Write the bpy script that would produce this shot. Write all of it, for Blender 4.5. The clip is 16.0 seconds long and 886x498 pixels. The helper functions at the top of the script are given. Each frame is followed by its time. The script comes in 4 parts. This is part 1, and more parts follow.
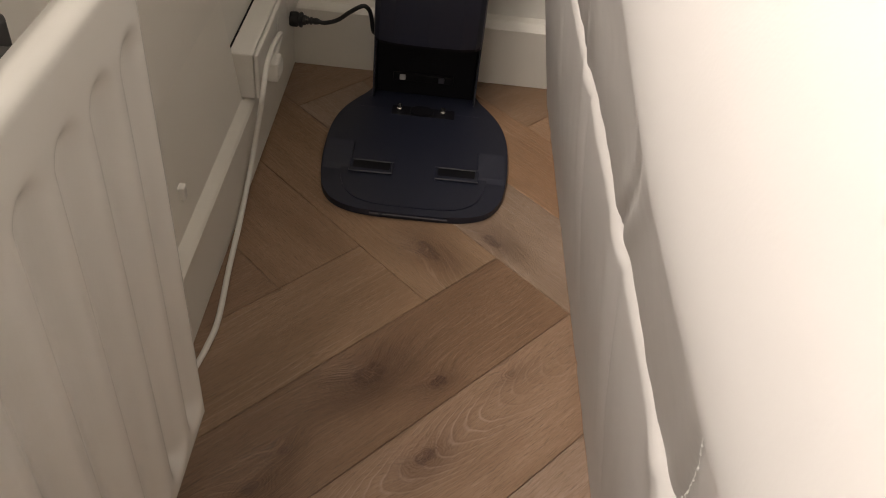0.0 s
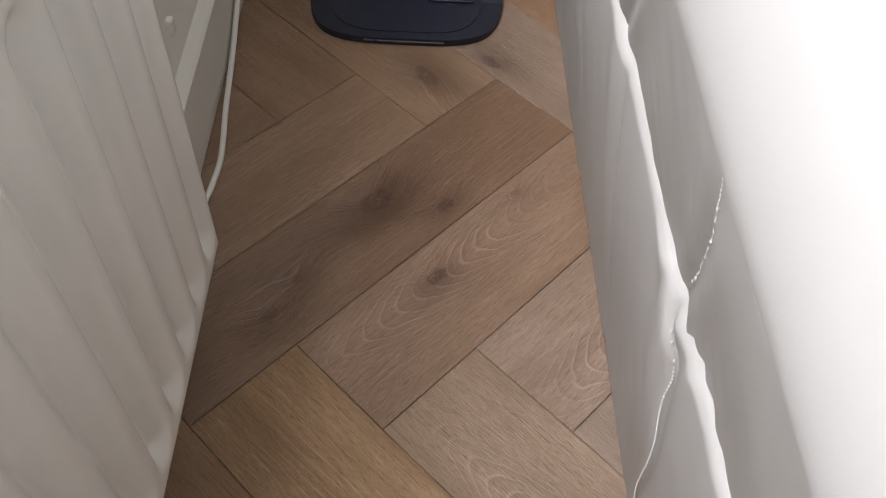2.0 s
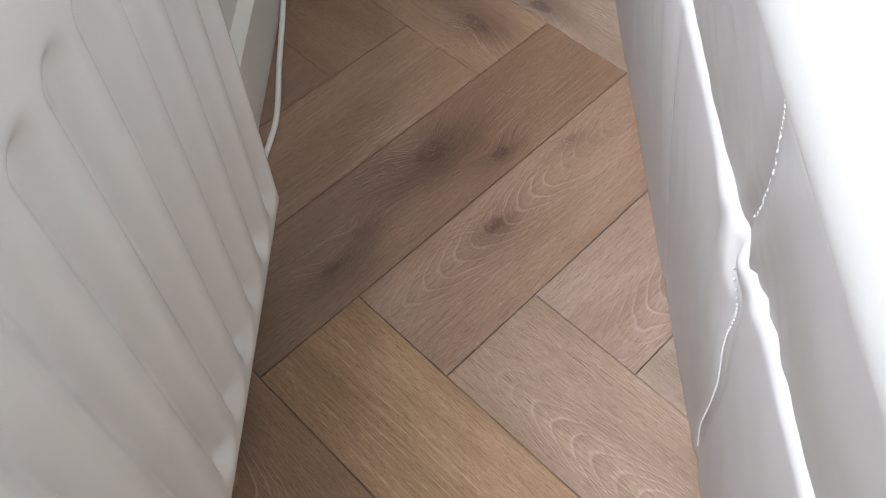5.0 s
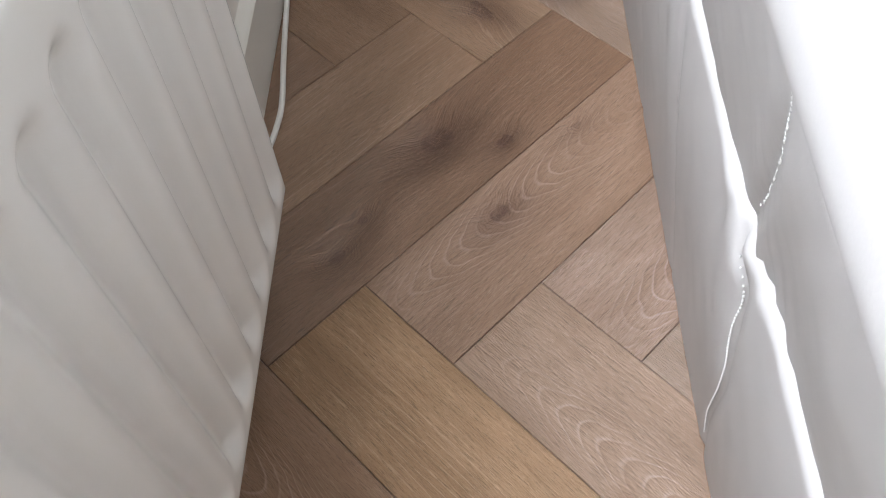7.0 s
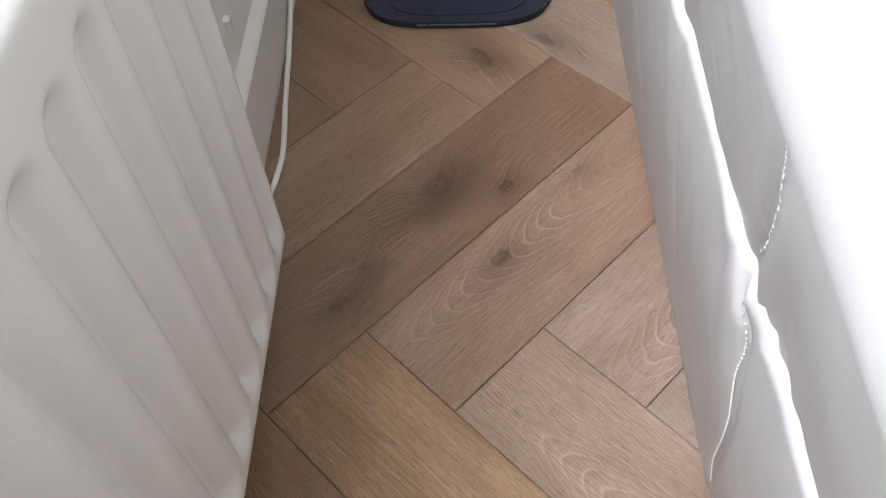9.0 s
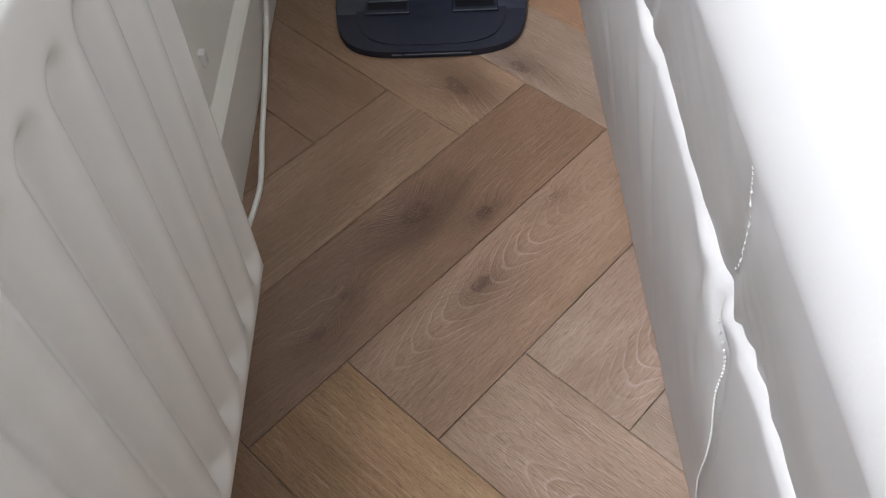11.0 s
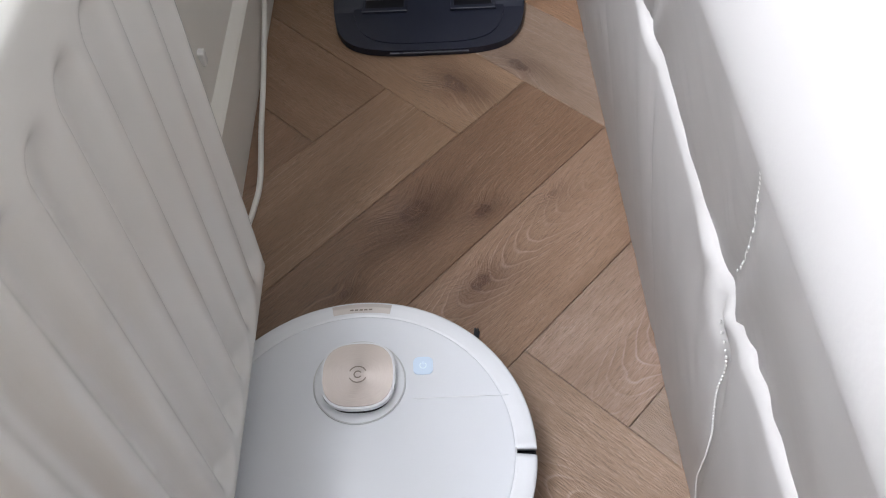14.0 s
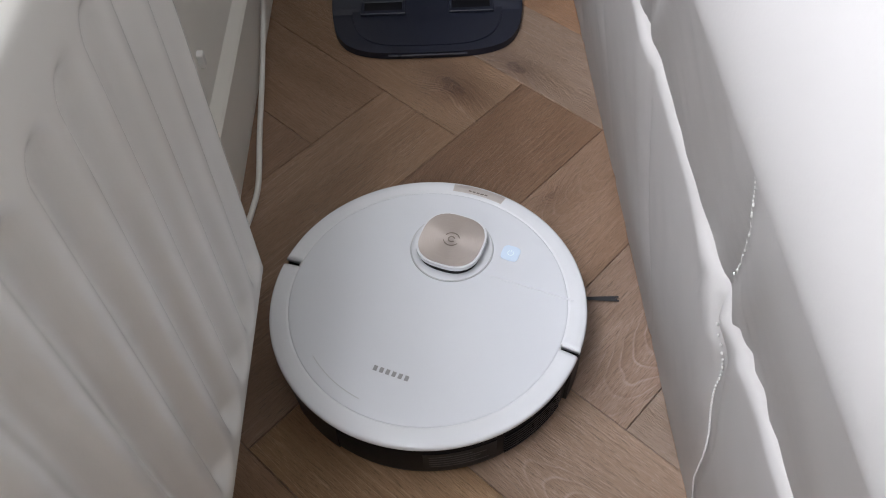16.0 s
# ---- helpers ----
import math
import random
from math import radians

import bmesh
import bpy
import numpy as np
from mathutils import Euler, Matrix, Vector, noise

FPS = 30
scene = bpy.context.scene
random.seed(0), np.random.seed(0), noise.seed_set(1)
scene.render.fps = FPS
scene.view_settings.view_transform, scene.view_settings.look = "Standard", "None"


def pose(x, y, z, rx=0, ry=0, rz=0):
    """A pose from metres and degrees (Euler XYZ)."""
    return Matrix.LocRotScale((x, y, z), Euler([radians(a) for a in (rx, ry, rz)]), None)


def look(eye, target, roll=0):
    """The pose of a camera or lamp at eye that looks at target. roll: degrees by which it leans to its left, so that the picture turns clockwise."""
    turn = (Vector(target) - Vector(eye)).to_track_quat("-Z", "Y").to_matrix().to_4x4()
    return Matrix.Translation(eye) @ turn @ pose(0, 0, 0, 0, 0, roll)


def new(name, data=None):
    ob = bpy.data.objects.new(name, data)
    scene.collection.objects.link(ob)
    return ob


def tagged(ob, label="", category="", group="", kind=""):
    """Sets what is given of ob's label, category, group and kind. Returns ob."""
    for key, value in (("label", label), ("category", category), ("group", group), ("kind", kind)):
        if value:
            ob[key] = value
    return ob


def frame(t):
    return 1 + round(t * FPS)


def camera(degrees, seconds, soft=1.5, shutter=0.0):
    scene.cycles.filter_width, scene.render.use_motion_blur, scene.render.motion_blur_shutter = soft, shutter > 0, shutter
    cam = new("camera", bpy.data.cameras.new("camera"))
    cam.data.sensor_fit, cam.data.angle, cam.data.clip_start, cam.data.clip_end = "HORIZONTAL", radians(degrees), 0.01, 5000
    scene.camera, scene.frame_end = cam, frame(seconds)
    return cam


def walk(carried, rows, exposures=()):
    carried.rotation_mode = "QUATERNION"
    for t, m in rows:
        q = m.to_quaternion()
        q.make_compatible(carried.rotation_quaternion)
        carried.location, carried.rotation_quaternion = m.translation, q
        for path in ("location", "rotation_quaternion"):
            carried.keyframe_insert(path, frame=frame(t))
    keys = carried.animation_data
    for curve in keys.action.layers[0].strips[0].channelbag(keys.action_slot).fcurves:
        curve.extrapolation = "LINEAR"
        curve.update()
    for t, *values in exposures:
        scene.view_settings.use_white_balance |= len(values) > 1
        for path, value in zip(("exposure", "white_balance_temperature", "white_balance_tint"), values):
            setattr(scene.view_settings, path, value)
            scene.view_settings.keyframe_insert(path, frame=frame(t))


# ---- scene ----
cam = camera(54.9, 16.0, soft=1.0)

PATH = [
    (0, (0.033, -0.389, 0.892), (0.068, 1.087, -0.457), 6.8),
    (0.5, (0.034, -0.389, 0.889), (0.076, 1.082, -0.466), 5.3),
    (1, (0.034, -0.393, 0.876), (0.095, 0.919, -0.632), 6.1),
    (1.5, (0.03, -0.399, 0.88), (0.096, 0.807, -0.714), 5.9),
    (2, (0.029, -0.404, 0.879), (0.091, 0.792, -0.722), 4.7),
    (2.5, (0.027, -0.409, 0.879), (0.087, 0.773, -0.734), 4.0),
    (3, (0.025, -0.413, 0.881), (0.056, 0.756, -0.742), 2.4),
    (3.5, (0.025, -0.413, 0.881), (0.009, 0.727, -0.762), 0.1),
    (4, (0.026, -0.411, 0.88), (-0.024, 0.707, -0.777), -1.7),
    (4.5, (0.026, -0.412, 0.881), (-0.034, 0.698, -0.782), -2.2),
    (7, (0.025, -0.411, 0.885), (-0.051, 0.666, -0.799), -3.4),
    (7.5, (0.025, -0.411, 0.885), (-0.053, 0.661, -0.802), -3.5),
    (8, (0.024, -0.413, 0.886), (-0.051, 0.658, -0.802), -3.4),
    (8.5, (0.026, -0.41, 0.885), (-0.05, 0.655, -0.806), -3.6),
    (9, (0.029, -0.406, 0.882), (-0.057, 0.755, -0.744), -3.9),
    (9.5, (0.028, -0.405, 0.886), (-0.046, 0.802, -0.707), -4.1),
    (10, (0.028, -0.405, 0.885), (-0.03, 0.805, -0.706), -4.0),
    (10.2, (0.033, -0.408, 0.879), (-0.018, 0.81, -0.706), -3.7),
    (12.5, (0.028, -0.405, 0.886), (-0.007, 0.8, -0.709), -3.4),
    (13, (0.029, -0.403, 0.885), (-0.007, 0.801, -0.712), -3.5),
    (13.5, (0.027, -0.405, 0.886), (-0.005, 0.8, -0.709), -3.4),
    (14, (0.026, -0.407, 0.888), (-0.004, 0.799, -0.708), -3.2),
    (14.5, (0.027, -0.406, 0.887), (-0.004, 0.8, -0.709), -3.1),
    (15, (0.027, -0.406, 0.887), (-0.002, 0.799, -0.708), -3.1),
    (15.5, (0.026, -0.408, 0.889), (0.0, 0.799, -0.705), -3.0),
    (16, (0.026, -0.408, 0.89), (0.001, 0.801, -0.703), -2.9),
]
EXPOSURES = [(0.0, -0.55, 8150, 16), (0.5, -0.78, 7900, 16), (1.0, -0.63, 7350, 15), (1.5, -0.27, 6850, 12), (2.0, -0.25, 6700, 12), (2.5, -0.22, 6550, 12), (3.0, -0.05, 6400, 11), (3.5, 0.15, 6250, 11), (9.0, 0.22, 6250, 11), (10.0, -0.01, 6280, 11), (13.5, -0.11, 6350, 12), (14.5, -0.13, 6380, 13), (15.0, -0.17, 6400, 13), (16.0, -0.47, 6420, 13)]
walk(cam, [(t, look(e, a, r)) for t, e, a, r in PATH], EXPOSURES)

# ---- light: overcast daylight through the window over the radiator ----
world = bpy.data.worlds.new("overcast_sky")
scene.world = world
world.use_nodes = True
wn = world.node_tree
sky = wn.nodes.new("ShaderNodeTexSky")
sky.sky_type, sky.sun_disc, sky.sun_elevation, sky.sun_rotation = "NISHITA", False, radians(64), radians(227)
wn.links.new(sky.outputs[0], wn.nodes["Background"].inputs[0])
wn.nodes["Background"].inputs[1].default_value = 0.07

WALL_X, END_Y, BACK_Y, FAR_X, CEIL = -0.302, 1.118, -3.3, 2.7, 3.0
WIN_Y0, WIN_Y1, WIN_Z0, WIN_Z1 = -3.0, 0.90, 1.0, 2.75

sun = new("sun", bpy.data.lights.new("sun", "SUN"))
sun.data.energy, sun.data.angle, sun.data.color = 3.2, radians(30), (0.97, 0.985, 1.0)
sun.matrix_world = look((-1.3, -1.2, 3.6), (0, 0, 0))

daylight = new("window_daylight", bpy.data.lights.new("window_daylight", "AREA"))
daylight.data.shape, daylight.data.size, daylight.data.size_y = "RECTANGLE", WIN_Y1 - WIN_Y0 - 0.1, WIN_Z1 - WIN_Z0 - 0.3
daylight.data.energy, daylight.data.color = 94.0, (0.92, 0.96, 1.0)
daylight.matrix_world = look((WALL_X - 0.06, (WIN_Y0 + WIN_Y1) / 2, (WIN_Z0 + WIN_Z1) / 2), (1.0, (WIN_Y0 + WIN_Y1) / 2, (WIN_Z0 + WIN_Z1) / 2 - 0.15), 0)


# ---- material helpers ----
class Net:
    """A short way to write node trees."""

    def __init__(self, name):
        self.mat = bpy.data.materials.new(name)
        self.mat.use_nodes = True
        self.t = self.mat.node_tree
        self.bsdf = self.t.nodes["Principled BSDF"]

    def node(self, kind, ins=()):
        n = self.t.nodes.new(kind)
        for k, v in dict(ins).items():
            self.put(n.inputs[k], v)
        return n

    def put(self, socket, v):
        if isinstance(v, bpy.types.NodeSocket):
            self.t.links.new(v, socket)
        else:
            socket.default_value = v

    def m(self, op, a, b=0.0, c=0.0):
        n = self.node("ShaderNodeMath", {0: a, 1: b, 2: c})
        n.operation = op
        return n.outputs[0]

    def mix(self, f, a, b, blend="MIX"):
        n = self.t.nodes.new("ShaderNodeMix")
        n.data_type, n.blend_type = "RGBA", blend
        for k, v in ((0, f), (6, a), (7, b)):
            self.put(n.inputs[k], v)
        return n.outputs[2]

    def noise(self, vec, scale, detail=3.0, rough=0.55, dist=0.0):
        return self.node("ShaderNodeTexNoise", {"Vector": vec, "Scale": scale, "Detail": detail, "Roughness": rough, "Distortion": dist}).outputs["Fac"]

    def ramp(self, fac, *stops):
        n = self.node("ShaderNodeValToRGB", {"Fac": fac})
        el = n.color_ramp.elements
        while len(el) < len(stops):
            el.new(0.5)
        for e, (p, c) in zip(el, stops):
            e.position, e.color = p, (*(c if isinstance(c, tuple) else (c, c, c)), 1)
        return n.outputs["Color"]

    def coords(self):
        return self.node("ShaderNodeTexCoord").outputs["Object"]

    def bump(self, height, strength, distance):
        self.put(self.bsdf.inputs["Normal"], self.node("ShaderNodeBump", {"Height": height, "Strength": strength, "Distance": distance}).outputs[0])

    def set(self, **kw):
        for k, v in kw.items():
            self.put(self.bsdf.inputs[k.replace("_", " ")], v)
        return self.mat


def rgb(*c):
    return (*c, 1.0)


def coated(name, colour, rough, wear=0.06, scale=30.0, bump=0.05, metallic=0.0, spec=0.5):
    """Paint, plastic or metal with slight blotches, dust and fine relief."""
    n = Net(name)
    co = n.coords()
    big, fine = n.noise(co, scale * 0.2, 3), n.noise(co, scale * 12, 2)
    blot = n.m("MULTIPLY_ADD", big, wear * 2, 1 - wear)
    col = n.mix(1.0, rgb(*colour), blot, "MULTIPLY")
    n.bump(fine, bump, 0.0005)
    return n.set(Base_Color=col, Roughness=n.m("MULTIPLY_ADD", big, 0.16, rough - 0.08), Metallic=metallic, Specular_IOR_Level=spec)


def oak(name, tone, grey=0.0, knots=(), arches=()):
    """Brushed, limed oak; the grain runs along the plank's own x. knots: x, y, size, darkness. arches: x, y, half length, half width, way the tips point (1: to -x)."""
    n = Net(name)
    co = n.coords()
    xyz = n.node("ShaderNodeSeparateXYZ", {0: co})
    x, y = xyz.outputs[0], xyz.outputs[1]
    rnd = n.node("ShaderNodeObjectInfo").outputs["Random"]
    slow = n.noise(n.node("ShaderNodeCombineXYZ", {0: n.m("MULTIPLY", x, 4.0), 1: n.m("MULTIPLY", y, 12.0), 2: n.m("MULTIPLY", rnd, 37.0)}).outputs[0], 1.0, 2)
    g = n.m("MULTIPLY_ADD", slow, 0.013, y)
    dark = None
    for kx, ky, size, depth in knots:
        dx, dy = n.m("SUBTRACT", x, kx), n.m("SUBTRACT", y, ky)
        d2 = n.m("ADD", n.m("POWER", n.m("MULTIPLY", dx, 0.6), 2.0), n.m("POWER", dy, 2.0))
        ragged = n.m("MULTIPLY", d2, n.m("MULTIPLY_ADD", n.noise(co, 0.9 / size, 3, 0.65), 3.2, -0.7))
        near = n.m("EXPONENT", n.m("DIVIDE", d2, -((size * 2.6) ** 2)))
        g = n.m("MULTIPLY_ADD", near, size * 2.2, g)
        core = n.m("MULTIPLY", n.m("EXPONENT", n.m("MULTIPLY", n.m("POWER", n.m("DIVIDE", ragged, (size * 0.70) ** 2), 2.0), -1.0)), depth * 1.1)
        halo = n.m("MULTIPLY", near, depth * 0.5)
        both = n.m("ADD", core, halo)
        dark = both if dark is None else n.m("ADD", dark, both)
    seed = n.m("MULTIPLY", rnd, 91.0)

    def grain(lx, gy, detail, rough=0.5):
        return n.noise(n.node("ShaderNodeCombineXYZ", {0: n.m("MULTIPLY", x, lx), 1: n.m("MULTIPLY", g, gy), 2: seed}).outputs[0], 1.0, detail, rough)

    fine, lines, band = grain(52.0, 760.0, 3, 0.65), grain(17.0, 260.0, 3, 0.6), grain(2.6, 15.0, 2)
    rings, pore, wash = grain(5.0, 60.0, 2), grain(120.0, 1300.0, 2, 0.6), grain(9.0, 30.0, 3, 0.6)
    r, gg, b = tone[0] * 1.32, tone[1] * 1.45, tone[2] * 1.64
    lum = 0.3 * r + 0.5 * gg + 0.2 * b
    r, gg, b = (c + (lum - c) * grey for c in (r, gg, b))
    col = n.ramp(band, (0.28, (r * 0.80, gg * 0.76, b * 0.71)), (0.72, (r * 1.15, gg * 1.15, b * 1.16)))
    col = n.mix(n.ramp(wash, (0.32, 0.38), (0.6, 0.0)), col, rgb(r * 0.66, gg * 0.59, b * 0.52))
    col = n.mix(n.ramp(lines, (0.34, 0.22), (0.52, 0.0)), col, rgb(r * 0.52, gg * 0.46, b * 0.40))
    col = n.mix(n.ramp(lines, (0.55, 0.0), (0.72, 0.30)), col, rgb(min(1, r * 1.3), min(1, gg * 1.38), min(1, b * 1.5)))
    # open pores: dark flecks, and pale ones filled with lime
    col = n.mix(n.ramp(fine, (0.30, 0.75), (0.47, 0.0)), col, rgb(r * 0.40, gg * 0.41, b * 0.36))
    limed = n.ramp(wash, (0.42, 0.25), (0.62, 1.0))
    col = n.mix(n.m("MULTIPLY", n.ramp(pore, (0.56, 0.0), (0.66, 0.5)), limed), col, rgb(min(1, r * 1.5), min(1, gg * 1.65), min(1, b * 1.9)))
    col = n.mix(n.ramp(pore, (0.33, 0.45), (0.43, 0.0)), col, rgb(r * 0.5, gg * 0.45, b * 0.4))
    # growth rings picked out in lime, broken and uneven
    wob = n.m("MULTIPLY_ADD", rings, 2.1, n.m("MULTIPLY", fine, 0.3))
    saw = n.m("ABSOLUTE", n.m("SUBTRACT", n.m("FRACT", n.m("MULTIPLY_ADD", g, 112.0, wob)), 0.5))
    patch = n.ramp(slow, (0.42, 0.0), (0.6, 0.75)) if not arches else 0.12
    lime = n.m("MULTIPLY", n.m("MULTIPLY", n.ramp(saw, (0.0, 0.9), (0.10, 0.0)), patch), n.ramp(fine, (0.36, 0.05), (0.56, 1.0)))
    col = n.mix(lime, col, rgb(min(1, r * 1.5), min(1, gg * 1.68), min(1, b * 1.95)))
    # nested arches of the cathedral figure
    for ax, ay, hx, hy, way in arches:
        u, v = n.m("DIVIDE", n.m("SUBTRACT", x, ax), hx * way), n.m("DIVIDE", n.m("SUBTRACT", y, ay), hy)
        v2 = n.m("POWER", v, 2.0)
        bend = n.noise(co, 20.0, 2, 0.5)
        phase = n.m("MULTIPLY_ADD", n.m("SUBTRACT", u, n.m("MULTIPLY", v2, 0.75)), hx / 0.028, n.m("MULTIPLY_ADD", bend, 1.3, n.m("MULTIPLY", fine, 0.16)))
        tip = n.m("FRACT", phase)
        mask = n.m("EXPONENT", n.m("MULTIPLY", n.m("ADD", n.m("POWER", u, 2.0), n.m("POWER", v2, 2.0)), -0.9))
        some = n.ramp(n.noise(co, 17.0, 3, 0.6), (0.36, 0.1), (0.58, 1.0))
        col = n.mix(n.m("MULTIPLY", n.m("MULTIPLY", n.ramp(tip, (0.0, 0.0), (0.74, 0.0), (0.9, 0.75), (1.0, 0.0)), mask), some), col, rgb(min(1, r * 1.5), min(1, gg * 1.66), min(1, b * 1.95)))
        col = n.mix(n.m("MULTIPLY", n.ramp(tip, (0.0, 0.42), (0.35, 0.0)), mask), col, rgb(r * 0.62, gg * 0.55, b * 0.5))
    if dark is not None:
        col = n.mix(n.m("MULTIPLY", n.m("MINIMUM", dark, 0.92), n.m("MULTIPLY_ADD", fine, 1.6, 0.15)), col, rgb(r * 0.27, gg * 0.20, b * 0.18))
    for kx, ky, size, depth in knots:
        dx, dy = n.m("SUBTRACT", x, kx), n.m("SUBTRACT", y, ky)
        warp = n.noise(co, 38.0, 2)
        d = n.m("SQRT", n.m("ADD", n.m("POWER", n.m("MULTIPLY", dx, 0.62), 2.0), n.m("POWER", dy, 2.0)))
        rim = n.m("ABSOLUTE", n.m("SUBTRACT", n.m("FRACT", n.m("MULTIPLY_ADD", d, 300.0, n.m("MULTIPLY", warp, 5.0))), 0.5))
        reach = n.m("EXPONENT", n.m("MULTIPLY", n.m("POWER", n.m("DIVIDE", d, size * 2.3), 2.0), -1.0))
        broken = n.ramp(n.noise(co, 60.0, 2), (0.36, 0.0), (0.56, 1.0))
        col = n.mix(n.m("MULTIPLY", n.m("MULTIPLY", n.ramp(rim, (0.0, 0.9), (0.2, 0.0)), reach), broken), col, rgb(r * 0.40, gg * 0.29, b * 0.25))
        col = n.mix(n.m("MULTIPLY", n.m("MULTIPLY", n.ramp(rim, (0.36, 0.0), (0.5, 0.25)), reach), broken), col, rgb(min(1, r * 1.2), min(1, gg * 1.25), min(1, b * 1.35)))
        # pale cracks across the heart of the knot
        heart = n.m("EXPONENT", n.m("MULTIPLY", n.m("POWER", n.m("DIVIDE", d, size * 0.85), 2.0), -1.0))
        crack = n.node("ShaderNodeTexVoronoi", {"Vector": co, "Scale": 1.6 / size})
        crack.feature = "DISTANCE_TO_EDGE"
        col = n.mix(n.m("MULTIPLY", n.ramp(crack.outputs["Distance"], (0.0, 0.7), (0.05, 0.0)), n.m("MULTIPLY", heart, min(1.0, depth))), col, rgb(min(1, r * 1.1), min(1, gg * 1.1), min(1, b * 1.15)))
    vary = n.node("ShaderNodeHueSaturation", {"Saturation": n.m("MULTIPLY_ADD", rnd, 0.08, 1.02), "Value": n.m("MULTIPLY_ADD", rnd, 0.14, 0.92), "Color": col}).outputs[0]
    n.bump(n.m("ADD", n.m("ADD", fine, n.m("MULTIPLY", pore, 0.5)), n.m("MULTIPLY", lines, 0.7)), 1.0, 0.0022)
    return n.set(Base_Color=vary, Roughness=n.m("MULTIPLY_ADD", fine, 0.22, 0.25), Specular_IOR_Level=0.6)


def leather(name, colour):
    n = Net(name)
    co = n.coords()
    big, mid = n.noise(co, 3.5, 3), n.noise(co, 22, 3)
    cells = n.node("ShaderNodeTexVoronoi", {"Vector": co, "Scale": 620.0}).outputs["Distance"]
    col = n.mix(big, rgb(*(c * 0.95 for c in colour)), rgb(*colour))
    col = n.mix(n.ramp(mid, (0.62, 0.0), (0.8, 0.12)), col, rgb(colour[0] * 0.85, colour[1] * 0.82, colour[2] * 0.78))
    h = n.m("ADD", n.m("MULTIPLY", cells, 0.3), n.m("MULTIPLY", mid, 1.6))
    n.bump(h, 0.06, 0.0014)
    return n.set(Base_Color=col, Roughness=n.m("MULTIPLY_ADD", mid, 0.15, 0.5), Specular_IOR_Level=0.3)


def plaster(name, colour, rough=0.8):
    n = Net(name)
    co = n.coords()
    big, fine = n.noise(co, 2.2, 4), n.noise(co, 160, 3)
    col = n.mix(big, rgb(*(c * 0.94 for c in colour)), rgb(*colour))
    n.bump(fine, 0.12, 0.0012)
    return n.set(Base_Color=col, Roughness=rough)


M_WALL = plaster("wall_paint", (0.76, 0.745, 0.70))
M_FARWALL = plaster("beige_wall_paint", (0.70, 0.66, 0.60))
M_CEIL = plaster("ceiling_paint", (0.84, 0.83, 0.80))
M_TRIM = coated("white_gloss_trim", (0.74, 0.72, 0.67), 0.45, 0.05, 12)
M_RAD = coated("radiator_enamel", (0.78, 0.772, 0.745), 0.25, 0.04, 14, 0.08)
# near-black stands for the shade inside the radiator; the dark brackets share it
M_RADIN = coated("radiator_core_shade", (0.05, 0.05, 0.053), 0.6, 0.2, 30)
M_LEATHER = leather("ivory_leather", (0.475, 0.462, 0.456))
M_THREAD = coated("stitch_thread", (0.62, 0.61, 0.60), 0.55, 0.04, 80)
M_DOCK = coated("dock_navy_plastic", (0.010, 0.0125, 0.026), 0.45, 0.12, 60, 0.25)
M_RAMP = coated("dock_ramp_satin", (0.017, 0.020, 0.036), 0.38, 0.1, 60, 0.15)
M_DOCKBLACK = coated("dock_black_plastic", (0.006, 0.006, 0.008), 0.4, 0.1, 60, 0.1, 0.0, 0.2)
M_DOCKEDGE = coated("dock_edge_grey", (0.042, 0.045, 0.062), 0.3, 0.1, 60, 0.1)
M_METAL = coated("contact_metal", (0.72, 0.72, 0.72), 0.25, 0.08, 80, 0.05, 1.0)
M_WHITE = coated("white_robot_plastic", (0.70, 0.72, 0.765), 0.2, 0.015, 8, 0.03)
M_GLOSSW = coated("white_robot_rim", (0.74, 0.755, 0.79), 0.2, 0.015, 8, 0.02)
M_BLACK = coated("black_plastic", (0.005, 0.005, 0.006), 0.45, 0.15, 60, 0.1, 0.0, 0.15)
# grey painted for the shade in the robot's seams; also one pale sensor window
M_GAP = coated("gap_shadow_grey", (0.52, 0.53, 0.54), 0.5, 0.05, 60)
M_PRINT = coated("grey_print", (0.30, 0.30, 0.31), 0.5, 0.05, 80)
M_LABEL = coated("label_print", (0.055, 0.055, 0.055), 0.5, 0.05, 80)
M_STRIP = coated("champagne_strip", (0.55, 0.505, 0.485), 0.32, 0.04, 40, 0.04, 0.35)
M_STRIPPRINT = coated("strip_print", (0.20, 0.165, 0.145), 0.5, 0.04, 40)
M_BRISTLE = coated("bristle_grey", (0.05, 0.052, 0.058), 0.6, 0.15, 90)
M_CABLEW = coated("white_cable_pvc", (0.78, 0.77, 0.74), 0.45, 0.04, 40)
M_CABLEB = coated("black_cable_rubber", (0.010, 0.010, 0.011), 0.5, 0.1, 60)
M_SOCKET = coated("socket_white", (0.74, 0.725, 0.69), 0.42, 0.04, 30)
M_SLAB = plaster("screed", (0.12, 0.08, 0.055), 0.9)
M_FRAME = coated("window_frame_white", (0.8, 0.8, 0.79), 0.35, 0.03, 20)


